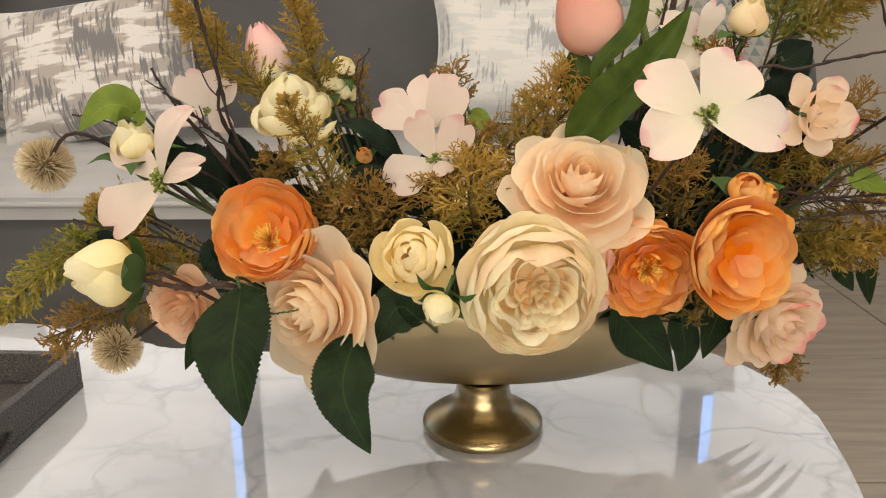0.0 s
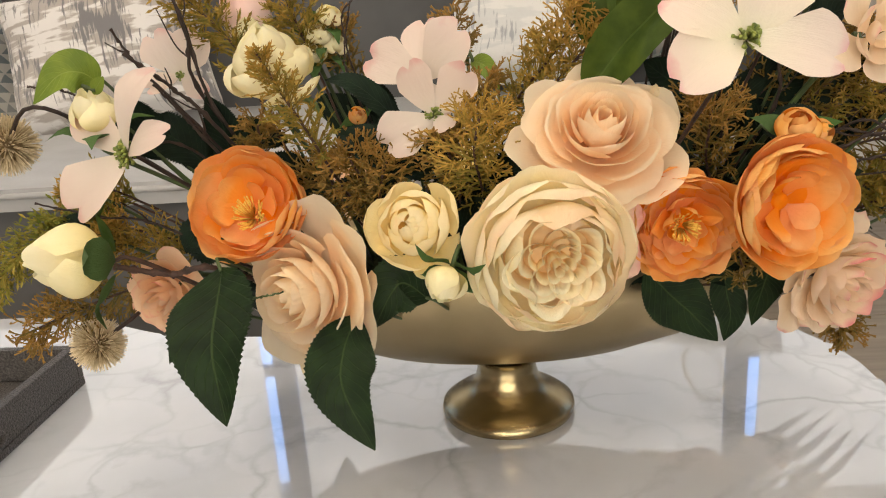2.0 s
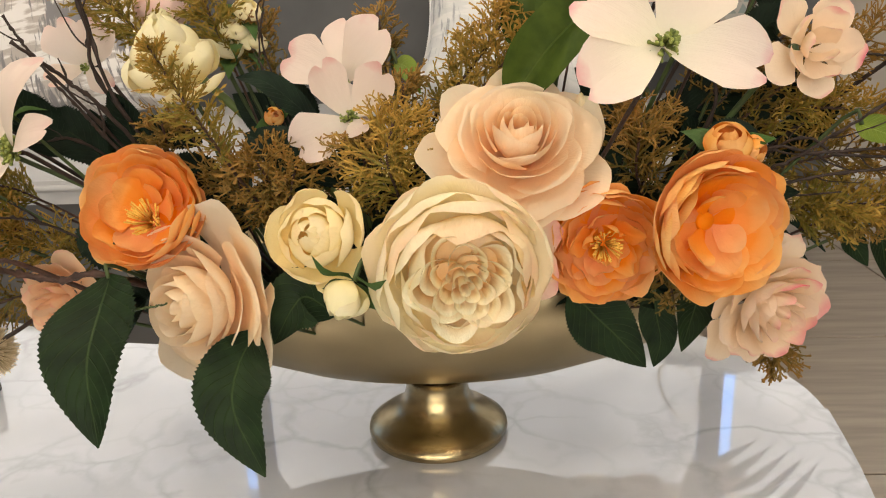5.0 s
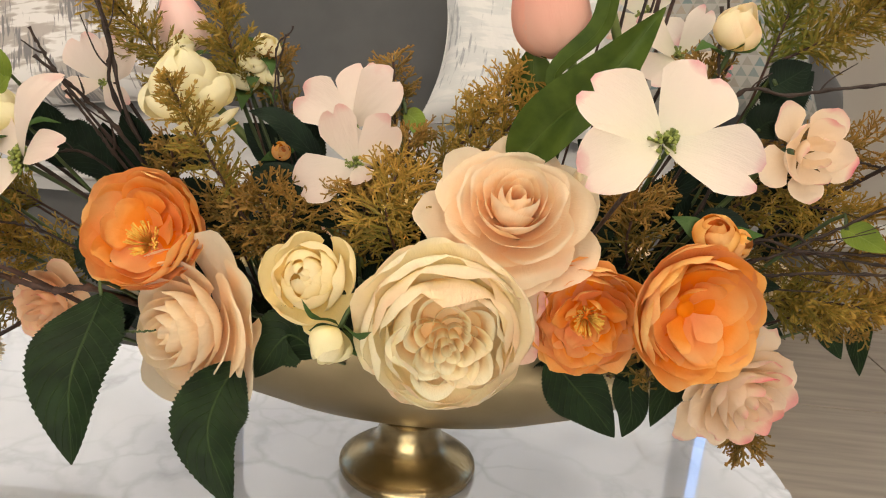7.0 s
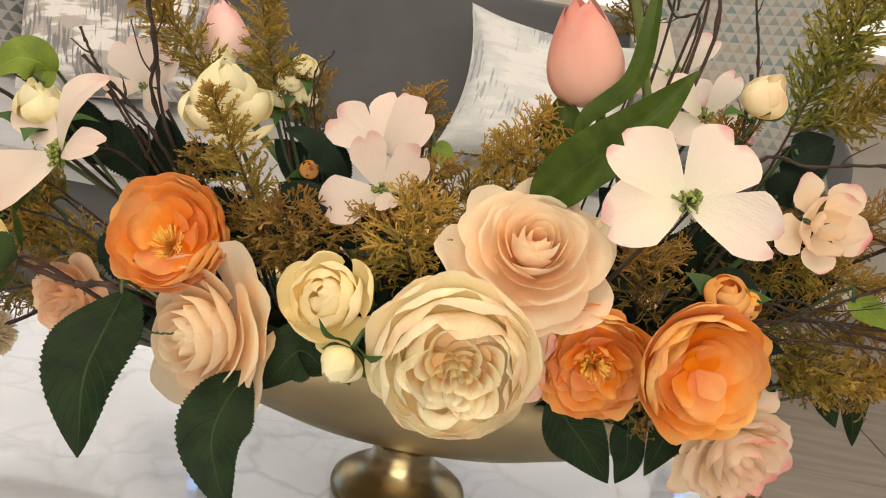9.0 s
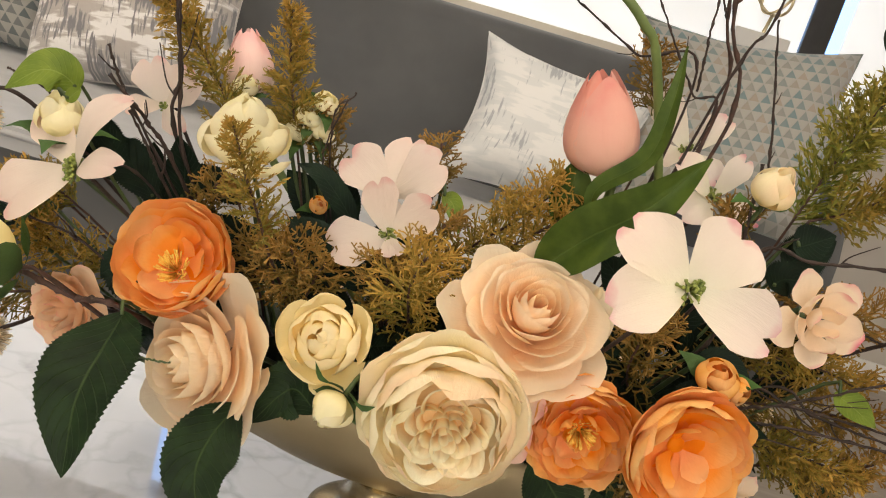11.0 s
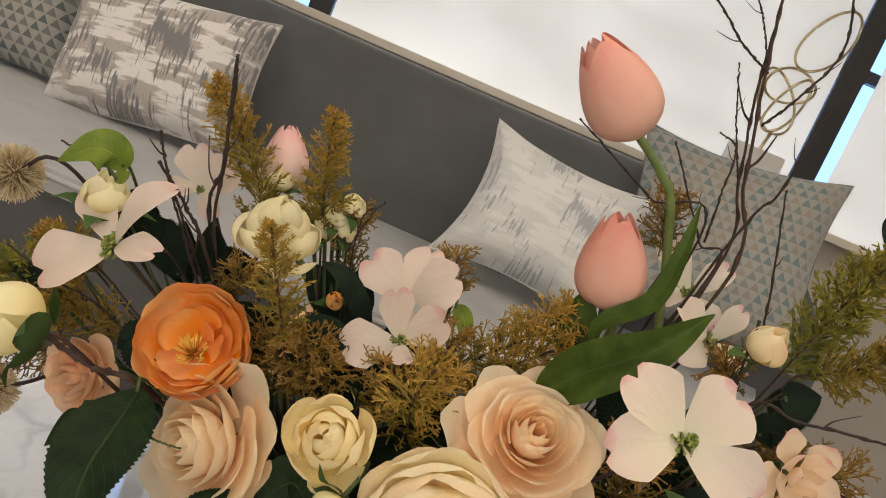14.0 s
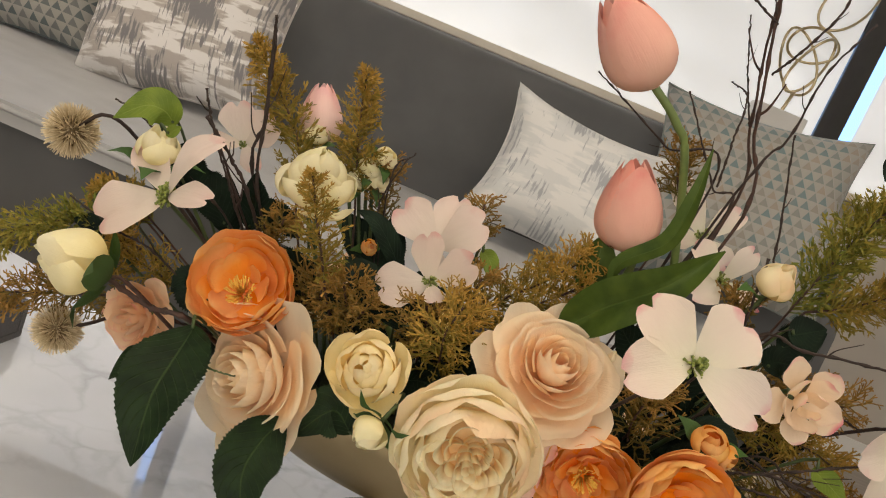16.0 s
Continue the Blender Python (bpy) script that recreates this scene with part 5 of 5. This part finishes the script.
leaf(RL, [(-0.083, 0.665, 0.635), (-0.107, 0.700, 0.624), (-0.119, 0.700, 0.635), (-0.127, 0.700, 0.619)], 0.03, (0, -1, 0.3), M_DARKLEAF, 0.2, 0.05, 10)
leaf(RL, [(-0.142, 0.720, 0.691), (-0.148, 0.715, 0.711), (-0.157, 0.710, 0.732), (-0.160, 0.710, 0.744)], 0.034, (0.2, -1, 0.2), M_DARKLEAF, 0.2, 0.04, 11)
leaf(RL, [(-0.111, 0.730, 0.683), (-0.126, 0.720, 0.705), (-0.143, 0.715, 0.719), (-0.149, 0.710, 0.736)], 0.036, (0.1, -1, 0.3), M_DARKLEAF, 0.2, 0.04, 12)
leaf(RL, [(-0.093, 0.740, 0.686), (-0.095, 0.735, 0.713), (-0.102, 0.730, 0.738)], 0.03, (0, -1, 0.1), M_DARKLEAF, 0.2, 0.04, 13)
leaf("dark blue-green leaf below the dogwood", [(0.070, 0.730, 0.662), (0.041, 0.715, 0.686), (0.017, 0.710, 0.699), (-0.002, 0.715, 0.705)], 0.034, (0, -0.9, 0.6), M_DARKLEAF, 0.2, 0.02, 14)
leaf("dark blue-green leaf beside the peony", [(0.049, 0.750, 0.699), (0.030, 0.740, 0.724), (0.011, 0.735, 0.740), (-0.009, 0.735, 0.743)], 0.02, (0, -0.9, 0.6), M_DARKLEAF, 0.2, 0.02, 15)
leaf(RL, [(-0.202, 0.700, 0.640), (-0.211, 0.700, 0.647), (-0.229, 0.700, 0.644)], 0.02, (0, -1, 0.3), M_DARKLEAF, 0.2, 0.04, 16)
leaf(RL, [(-0.203, 0.720, 0.663), (-0.215, 0.720, 0.666), (-0.228, 0.720, 0.659)], 0.024, (0, -1, 0.5), M_DARKLEAF, 0.2, 0.04, 17)
leaf("bright green leaf beside a rosebud", [(-0.170, 0.700, 0.754), (-0.179, 0.690, 0.764), (-0.193, 0.685, 0.763), (-0.212, 0.680, 0.744)], 0.032, (-0.1, -1, 0.35), M_BRIGHTLEAF, 0.2, 0.0, 18)
leaf("small bright green leaf", [(-0.164, 0.675, 0.749), (-0.157, 0.670, 0.756), (-0.152, 0.670, 0.761)], 0.010, (0, -1, 0), M_BRIGHTLEAF, 0.2, 0.0, 19)
leaf("small fresh green leaf below the dogwood", [(0.104, 0.765, 0.748), (0.115, 0.745, 0.745), (0.125, 0.730, 0.728)], 0.016, (0, -1, 0.2), M_BRIGHTLEAF, 0.2, 0.0, 20)
leaf(RL, [(0.361, 0.720, 0.792), (0.370, 0.715, 0.800), (0.382, 0.710, 0.810)], 0.03, (0, -1, 0.6), M_DARKLEAF, 0.2, 0.05, 21)
leaf(RL, [(0.367, 0.740, 0.774), (0.377, 0.735, 0.788), (0.392, 0.730, 0.805)], 0.036, (0, -1, 0.3), M_DARKLEAF, 0.2, 0.05, 22)
leaf(RL, [(0.356, 0.720, 0.759), (0.362, 0.715, 0.769), (0.372, 0.710, 0.772)], 0.03, (0, -1, 0.3), M_DARKLEAF, 0.2, 0.05, 23)
leaf("fresh green leaf on an outer twig", [(0.420, 0.700, 0.703), (0.432, 0.690, 0.699), (0.446, 0.680, 0.692)], 0.022, (0, -1, 0.6), M_BRIGHTLEAF, 0.2, 0.0, 24)
leaf("small dark leaf on a high twig", [(0.333, 0.660, 0.997), (0.329, 0.660, 0.989), (0.328, 0.660, 0.976)], 0.014, (-0.3, -1, 0.2), M_DARKLEAF, 0.2, 0.0, 25, stalk=False)
leaf("small dark leaf on a high twig", [(0.352, 0.660, 0.946), (0.348, 0.660, 0.940), (0.347, 0.660, 0.928)], 0.016, (-0.3, -1, 0.2), M_DARKLEAF, 0.2, 0.0, 26, stalk=False)
twig(DT, [(0.424, 0.665, 0.805), (0.383, 0.660, 0.906), (0.354, 0.660, 0.947), (0.334, 0.660, 0.998)], 0.0013, 0.0008, 40, 0)
for c3 in ([(0.286, 0.765, 0.709), (0.259, 0.755, 0.725), (0.237, 0.750, 0.741)], [(0.278, 0.775, 0.696), (0.271, 0.765, 0.730), (0.276, 0.760, 0.762)], [(0.018, 0.800, 0.687), (-0.005, 0.790, 0.708), (-0.028, 0.785, 0.726)],
           [(0.014, 0.790, 0.676), (0.023, 0.785, 0.710), (0.018, 0.785, 0.742)], [(-0.119, 0.780, 0.663), (-0.132, 0.770, 0.693), (-0.135, 0.765, 0.720)], [(0.346, 0.760, 0.644), (0.330, 0.750, 0.678), (0.318, 0.745, 0.705)]):
    leaf(RL, c3, 0.036, (0.1, -1, 0.3), M_DARKLEAF, 0.2, 0.02, 300)
leaf("dark green serrated rose leaf over the back rim", [(-0.075, 0.93, 0.60), (-0.08, 0.965, 0.585), (-0.08, 0.975, 0.54)], 0.045, (0.1, 1, 0.2), M_ROSELEAF, 0.2, 0.02, 30)
for k in range(5):
    lx, lz = 0.44 + 0.018 * k, 0.50 + 0.014 * k
    leaf("narrow green leaf of a spray over the back rim", [(lx - 0.03, 0.955, lz + 0.03), (lx, 0.965, lz + 0.02), (lx + 0.035, 0.97, lz - 0.006 * k)], 0.015, (0.2, 1, -0.3), M_DARKLEAF, 0.2, 0.0, 400 + k)
rl = random.Random(77)
for k in range(34):
    a = rl.uniform(-1, 1)
    bx, by, bz = BOWL.x + 0.22 * a, 0.76 + rl.uniform(-0.05, 0.07), 0.575 + rl.uniform(-0.02, 0.05)
    d = Vector((a * 0.6 + rl.gauss(0, 0.4), -0.45 + rl.gauss(0, 0.45), 0.45 + rl.gauss(0, 0.35))).normalized() * rl.uniform(0.05, 0.075)
    b0 = Vector((bx, by, bz))
    leaf("dark green filler leaf deep in the arrangement", [b0, b0 + d * 0.5 + Vector((0, 0, 0.01)), b0 + d], rl.uniform(0.024, 0.038), (rl.gauss(0, 0.4), -1, 0.6), M_DARKLEAF, 0.2, 0.04, 100 + k)
for k in range(40):
    a = rl.uniform(-1, 1)
    b0 = Vector((BOWL.x + 0.20 * a + 0.02, 0.775 + rl.uniform(-0.06, 0.04), 0.625 + rl.uniform(-0.03, 0.045) + 0.02 * abs(a)))
    d = Vector((a * 0.7 + rl.gauss(0, 0.6), -0.25 + rl.gauss(0, 0.35), 0.35 + rl.gauss(0, 0.5))).normalized() * rl.uniform(0.045, 0.075)
    leaf("dark green filler leaf behind the blossoms", [b0, b0 + d * 0.5 + Vector((0, 0, 0.008)), b0 + d], rl.uniform(0.026, 0.042), (rl.gauss(0, 0.3), -1, 0.5), M_DARKLEAF, 0.2, 0.04, 200 + k)
# ferns and lace
fern("upright foxtail fern, olive with rusty tip", [(-0.064, 0.765, 0.708), (-0.083, 0.760, 0.770), (-0.115, 0.755, 0.809), (-0.147, 0.750, 0.841)], 0.025, M_FERN, 81, 150)
fern("upright foxtail fern, olive with rusty tip", [(-0.016, 0.780, 0.727), (-0.030, 0.775, 0.771), (-0.041, 0.770, 0.809), (-0.051, 0.770, 0.854)], 0.024, M_FERN, 82, 140)
fern("olive fern plume in front of the peony", [(-0.002, 0.690, 0.679), (-0.012, 0.665, 0.715), (-0.024, 0.652, 0.745), (-0.036, 0.648, 0.772)], 0.020, M_FERN, 83, 85)
fern("rusty fern plume spreading low", [(-0.170, 0.740, 0.628), (-0.218, 0.710, 0.642), (-0.256, 0.690, 0.628), (-0.299, 0.680, 0.585)], 0.026, M_FERN_GREEN, 84, 150)
fern("rusty fern plume above the marble", [(-0.164, 0.740, 0.585), (-0.195, 0.710, 0.584), (-0.228, 0.690, 0.576), (-0.257, 0.680, 0.566)], 0.022, M_LACE, 85, 70, "lace")
fern("olive fern mass beside the brown stem", [(-0.116, 0.760, 0.589), (-0.151, 0.740, 0.612), (-0.183, 0.730, 0.623), (-0.195, 0.720, 0.639)], 0.026, M_FERN, 86, 80, "lace")
fern("rusty fern sprig behind the dogwood", [(-0.175, 0.760, 0.645), (-0.205, 0.745, 0.665), (-0.237, 0.740, 0.658)], 0.024, M_FERN, 87, 80)
fern("brown lacy foliage between the roses", [(0.029, 0.760, 0.617), (0.022, 0.730, 0.646), (0.016, 0.710, 0.669), (0.009, 0.700, 0.688)], 0.028, M_LACE, 88, 60, "lace")
fern("brown lacy foliage between the roses", [(-0.002, 0.760, 0.628), (-0.005, 0.720, 0.654), (-0.008, 0.710, 0.672), (-0.005, 0.710, 0.686)], 0.028, M_LACE, 89, 45, "lace")
fern("brown lacy foliage between the roses", [(0.032, 0.742, 0.617), (0.028, 0.712, 0.646), (0.032, 0.702, 0.667), (0.037, 0.702, 0.684)], 0.024, M_LACE, 90, 40, "lace")
fern("brown lacy foliage beside the rose", [(0.110, 0.742, 0.633), (0.107, 0.702, 0.664), (0.104, 0.682, 0.690), (0.109, 0.687, 0.715)], 0.028, M_FERN, 91, 70, "lace")
fern("brown lacy foliage beside the rose", [(0.089, 0.752, 0.636), (0.090, 0.722, 0.659), (0.085, 0.707, 0.683), (0.080, 0.707, 0.697)], 0.024, M_LACE, 92, 40, "lace")
fern("rust lacy foliage below the dogwood", [(0.116, 0.762, 0.676), (0.115, 0.732, 0.703), (0.113, 0.722, 0.722), (0.114, 0.722, 0.734)], 0.020, M_LACE, 93, 40, "lace")
fern("olive lacy spray reaching to the tulips", [(0.116, 0.780, 0.678), (0.141, 0.760, 0.718), (0.165, 0.750, 0.747), (0.190, 0.745, 0.782)], 0.024, M_FERN, 94, 85, "lace")
fern("olive lacy spray reaching to the tulips", [(0.126, 0.770, 0.680), (0.151, 0.750, 0.709), (0.175, 0.745, 0.735), (0.198, 0.740, 0.760)], 0.024, M_FERN, 95, 75, "lace")
fern("small rusty sprig behind the dogwood", [(0.095, 0.800, 0.712), (0.094, 0.790, 0.751), (0.090, 0.790, 0.784)], 0.018, M_LACE, 96, 45, "lace")
fern("rusty sprig behind the waxflower", [(0.016, 0.800, 0.721), (-0.001, 0.790, 0.755), (-0.007, 0.790, 0.780)], 0.020, M_LACE, 97, 50, "lace")
fern("red-brown lacy foliage behind the rose", [(0.290, 0.742, 0.643), (0.277, 0.712, 0.671), (0.276, 0.702, 0.693), (0.277, 0.702, 0.707)], 0.030, M_LACE, 98, 60, "lace")
fern("red-brown lacy foliage low in the heads", [(0.306, 0.700, 0.572), (0.296, 0.680, 0.600), (0.289, 0.670, 0.623)], 0.022, M_LACE, 99, 40, "lace")
fern("small red-brown sprig below the fern", [(-0.066, 0.735, 0.682), (-0.064, 0.728, 0.699), (-0.062, 0.720, 0.713)], 0.018, M_LACE, 100, 35, "lace")
fern("tall arching olive fern", [(0.368, 0.780, 0.776), (0.382, 0.770, 0.846), (0.393, 0.765, 0.889), (0.413, 0.760, 0.940)], 0.031, M_FERN_GREEN, 101, 190)
fern("rusty fern tip reaching out", [(0.380, 0.760, 0.811), (0.403, 0.750, 0.827), (0.425, 0.745, 0.847), (0.439, 0.740, 0.863)], 0.026, M_FERN, 102, 110)
fern("olive fern behind the apple blossom", [(0.364, 0.760, 0.681), (0.389, 0.740, 0.705), (0.418, 0.730, 0.709), (0.448, 0.720, 0.704)], 0.022, M_FERN, 103, 70, "lace")
fern("rusty fern mass spreading low", [(0.387, 0.740, 0.628), (0.403, 0.720, 0.641), (0.427, 0.710, 0.644), (0.464, 0.700, 0.644)], 0.025, M_FERN, 104, 130)
fern("rusty fern mass spreading low", [(0.394, 0.740, 0.611), (0.417, 0.725, 0.627), (0.446, 0.715, 0.635), (0.474, 0.710, 0.656)], 0.020, M_LACE, 105, 60, "lace")
fern("rusty fern behind the tulip stem", [(0.256, 0.800, 0.847), (0.238, 0.800, 0.878), (0.235, 0.800, 0.906)], 0.018, M_LACE, 106, 45, "lace")
fern("rusty fern below the blush rose", [(0.372, 0.700, 0.577), (0.374, 0.690, 0.549), (0.378, 0.690, 0.533)], 0.018, M_LACE, 107, 40, "lace")
fern("small rusty sprig behind the bud", [(0.340, 0.750, 0.774), (0.325, 0.745, 0.795), (0.315, 0.740, 0.797)], 0.018, M_LACE, 108, 35, "lace")
fern("rusty fern sprig beside the dogwood", [(-0.188, 0.760, 0.647), (-0.216, 0.750, 0.663), (-0.241, 0.745, 0.663)], 0.020, M_FERN, 109, 60)
fern("olive lacy spray among the outer twigs", [(0.32, 0.77, 0.655), (0.36, 0.75, 0.70), (0.40, 0.74, 0.735), (0.44, 0.735, 0.755)], 0.026, M_LACE, 110, 70, "lace")
fern("olive lacy spray among the outer twigs", [(0.30, 0.77, 0.67), (0.33, 0.755, 0.71), (0.36, 0.75, 0.735), (0.385, 0.745, 0.76)], 0.026, M_LACE, 111, 60, "lace")
fern("olive lacy spray among the outer twigs", [(0.33, 0.76, 0.63), (0.37, 0.74, 0.66), (0.42, 0.73, 0.675), (0.46, 0.725, 0.68)], 0.024, M_LACE, 112, 65, "lace")
for k in range(9):
    b0 = Vector((0.285 + 0.013 * k, 0.775 - 0.002 * k, 0.66 + 0.012 * (k % 4)))
    leaf("dark green filler leaf among the outer twigs", [b0, b0 + Vector((0.012, -0.012, 0.028)), b0 + Vector((0.03 + 0.004 * (k % 3), -0.02, 0.05))], 0.032, (0.2 * (k % 3) - 0.2, -1, 0.5), M_DARKLEAF, 0.2, 0.02, 420 + k)
# twigs
DT = "dark brown bare twig with small knots"
B = (BOWL.x, 0.80, 0.52)
twig(DT, [(0.02, 0.79, 0.53), (-0.099, 0.735, 0.723), (-0.107, 0.720, 0.787), (-0.118, 0.710, 0.846), (-0.120, 0.700, 0.868)], 0.0024, 0.0011, 1, 1)
twig(DT, [(0.03, 0.80, 0.53), (-0.085, 0.735, 0.703), (-0.109, 0.725, 0.791), (-0.119, 0.720, 0.841), (-0.127, 0.720, 0.869)], 0.0022, 0.0011, 2, 1)
twig(DT, [(0.0, 0.79, 0.53), (-0.087, 0.720, 0.705), (-0.116, 0.700, 0.747), (-0.139, 0.680, 0.775)], 0.0026, 0.0013, 3, 2, None, 0.03)
twig(DT, [(0.0, 0.79, 0.53), (-0.093, 0.720, 0.690), (-0.112, 0.710, 0.722), (-0.130, 0.700, 0.751)], 0.0022, 0.001, 4, 1, None, 0.03)
twig(DT, [(0.0, 0.80, 0.53), (-0.110, 0.730, 0.688), (-0.152, 0.710, 0.705), (-0.180, 0.700, 0.724)], 0.0018, 0.0010, 5, 1, None, 0.02)
twig(DT, [(-0.02, 0.79, 0.52), (-0.131, 0.700, 0.637), (-0.180, 0.680, 0.658), (-0.219, 0.665, 0.674)], 0.0018, 0.0008, 6, 2, None, 0.025)
twig("thick reddish brown stem of a rosebud", [(0.0, 0.78, 0.52), (-0.084, 0.665, 0.615), (-0.125, 0.660, 0.616), (-0.164, 0.655, 0.626)], 0.0030, 0.0026, 7, 0, M_TWIG_RED)
twig(DT, [(0.06, 0.80, 0.54), (0.010, 0.760, 0.729), (0.005, 0.755, 0.760), (0.014, 0.750, 0.800)], 0.0012, 0.0007, 8, 1, None, 0.02)
twig(DT, [(0.06, 0.80, 0.54), (0.007, 0.760, 0.762), (0.018, 0.755, 0.806)], 0.0012, 0.0007, 9, 0)
twig("short thorny twig in front of the rose", [(-0.069, 0.620, 0.607), (-0.042, 0.600, 0.617), (-0.024, 0.595, 0.622)], 0.0012, 0.0006, 10, 0, M_STEM)
twig(DT, [(0.22, 0.80, 0.54), (0.296, 0.770, 0.844), (0.275, 0.765, 0.934), (0.250, 0.760, 1.021), (0.232, 0.755, 1.093)], 0.0024, 0.0014, 11, 1, M_TWIG_RED)
twig(DT, [(0.22, 0.80, 0.54), (0.288, 0.780, 0.849), (0.272, 0.775, 0.937), (0.254, 0.770, 1.000), (0.240, 0.765, 1.070), (0.230, 0.760, 1.102)], 0.0021, 0.0011, 12, 1, M_TWIG_RED)
twig(DT, [(0.253, 0.760, 1.018), (0.225, 0.755, 1.029), (0.200, 0.755, 1.047), (0.172, 0.755, 1.064)], 0.0015, 0.0010, 13, 2, None, 0.02)
twig(DT, [(0.266, 0.760, 0.980), (0.278, 0.750, 1.006), (0.292, 0.745, 1.050), (0.278, 0.740, 1.095)], 0.0016, 0.0011, 14, 3, None, 0.02)
twig(DT, [(0.23, 0.80, 0.54), (0.279, 0.750, 0.876), (0.297, 0.745, 0.937), (0.300, 0.740, 0.994), (0.316, 0.735, 1.040)], 0.0018, 0.0009, 15, 1, None, 0.02)
twig(DT, [(0.22, 0.80, 0.54), (0.283, 0.770, 0.848), (0.264, 0.765, 0.877), (0.233, 0.760, 0.915), (0.211, 0.760, 0.943)], 0.0015, 0.0008, 16, 2, None, 0.02)
twig(DT, [(0.266, 0.760, 0.879), (0.260, 0.755, 0.918), (0.255, 0.755, 0.955), (0.237, 0.750, 0.962)], 0.0014, 0.0008, 17, 1, None, 0.02)
twig(DT, [(0.22, 0.80, 0.54), (0.266, 0.780, 0.877), (0.216, 0.775, 0.894), (0.169, 0.770, 0.915), (0.135, 0.770, 0.930)], 0.0017, 0.0008, 18, 2, None, 0.015)
twig(DT, [(0.22, 0.80, 0.54), (0.334, 0.745, 0.794), (0.327, 0.735, 0.845), (0.311, 0.730, 0.894), (0.296, 0.730, 0.940)], 0.0018, 0.0008, 19, 2, None, 0.012)
twig(DT, [(0.270, 0.770, 0.936), (0.249, 0.770, 0.977), (0.231, 0.770, 1.019)], 0.0012, 0.0007, 20, 1, None, 0.015)
twig(DT, [(0.247, 0.755, 1.024), (0.231, 0.755, 1.051), (0.210, 0.755, 1.075)], 0.0011, 0.0008, 21, 1, None, 0.02)
twig(DT, [(0.26, 0.79, 0.54), (0.320, 0.700, 0.768), (0.364, 0.680, 0.791), (0.424, 0.665, 0.805)], 0.0020, 0.0012, 22, 2, None, 0.03)
twig(DT, [(0.26, 0.79, 0.54), (0.348, 0.710, 0.656), (0.385, 0.690, 0.686), (0.442, 0.670, 0.731)], 0.0018, 0.0011, 23, 2, None, 0.05)
twig(DT, [(0.26, 0.79, 0.54), (0.355, 0.720, 0.674), (0.399, 0.700, 0.683), (0.458, 0.680, 0.690)], 0.0018, 0.0011, 24, 3, None, 0.04)
twig(DT, [(0.26, 0.79, 0.54), (0.358, 0.720, 0.644), (0.396, 0.700, 0.666), (0.463, 0.685, 0.676)], 0.0018, 0.0011, 25, 2, None, 0.04)
twig(DT, [(0.26, 0.79, 0.54), (0.374, 0.720, 0.682), (0.413, 0.700, 0.681), (0.465, 0.690, 0.680)], 0.0016, 0.0011, 26, 2, None, 0.03)
twig(DT, [(0.387, 0.730, 0.743), (0.412, 0.722, 0.748), (0.440, 0.705, 0.746)], 0.0014, 0.0010, 27, 0)
twig(DT, [(0.24, 0.79, 0.54), (0.323, 0.730, 0.687), (0.330, 0.720, 0.738), (0.325, 0.720, 0.789), (0.319, 0.720, 0.843)], 0.0020, 0.0012, 28, 1, None, 0.02)
twig(DT, [(-0.169, 0.690, 0.741), (-0.204, 0.700, 0.752), (-0.225, 0.700, 0.755)], 0.0012, 0.0008, 29, 0)
twig(DT, [(0.0, 0.80, 0.53), (-0.118, 0.720, 0.727), (-0.146, 0.715, 0.765), (-0.159, 0.710, 0.792)], 0.0018, 0.0011, 30, 2, None, 0.02)
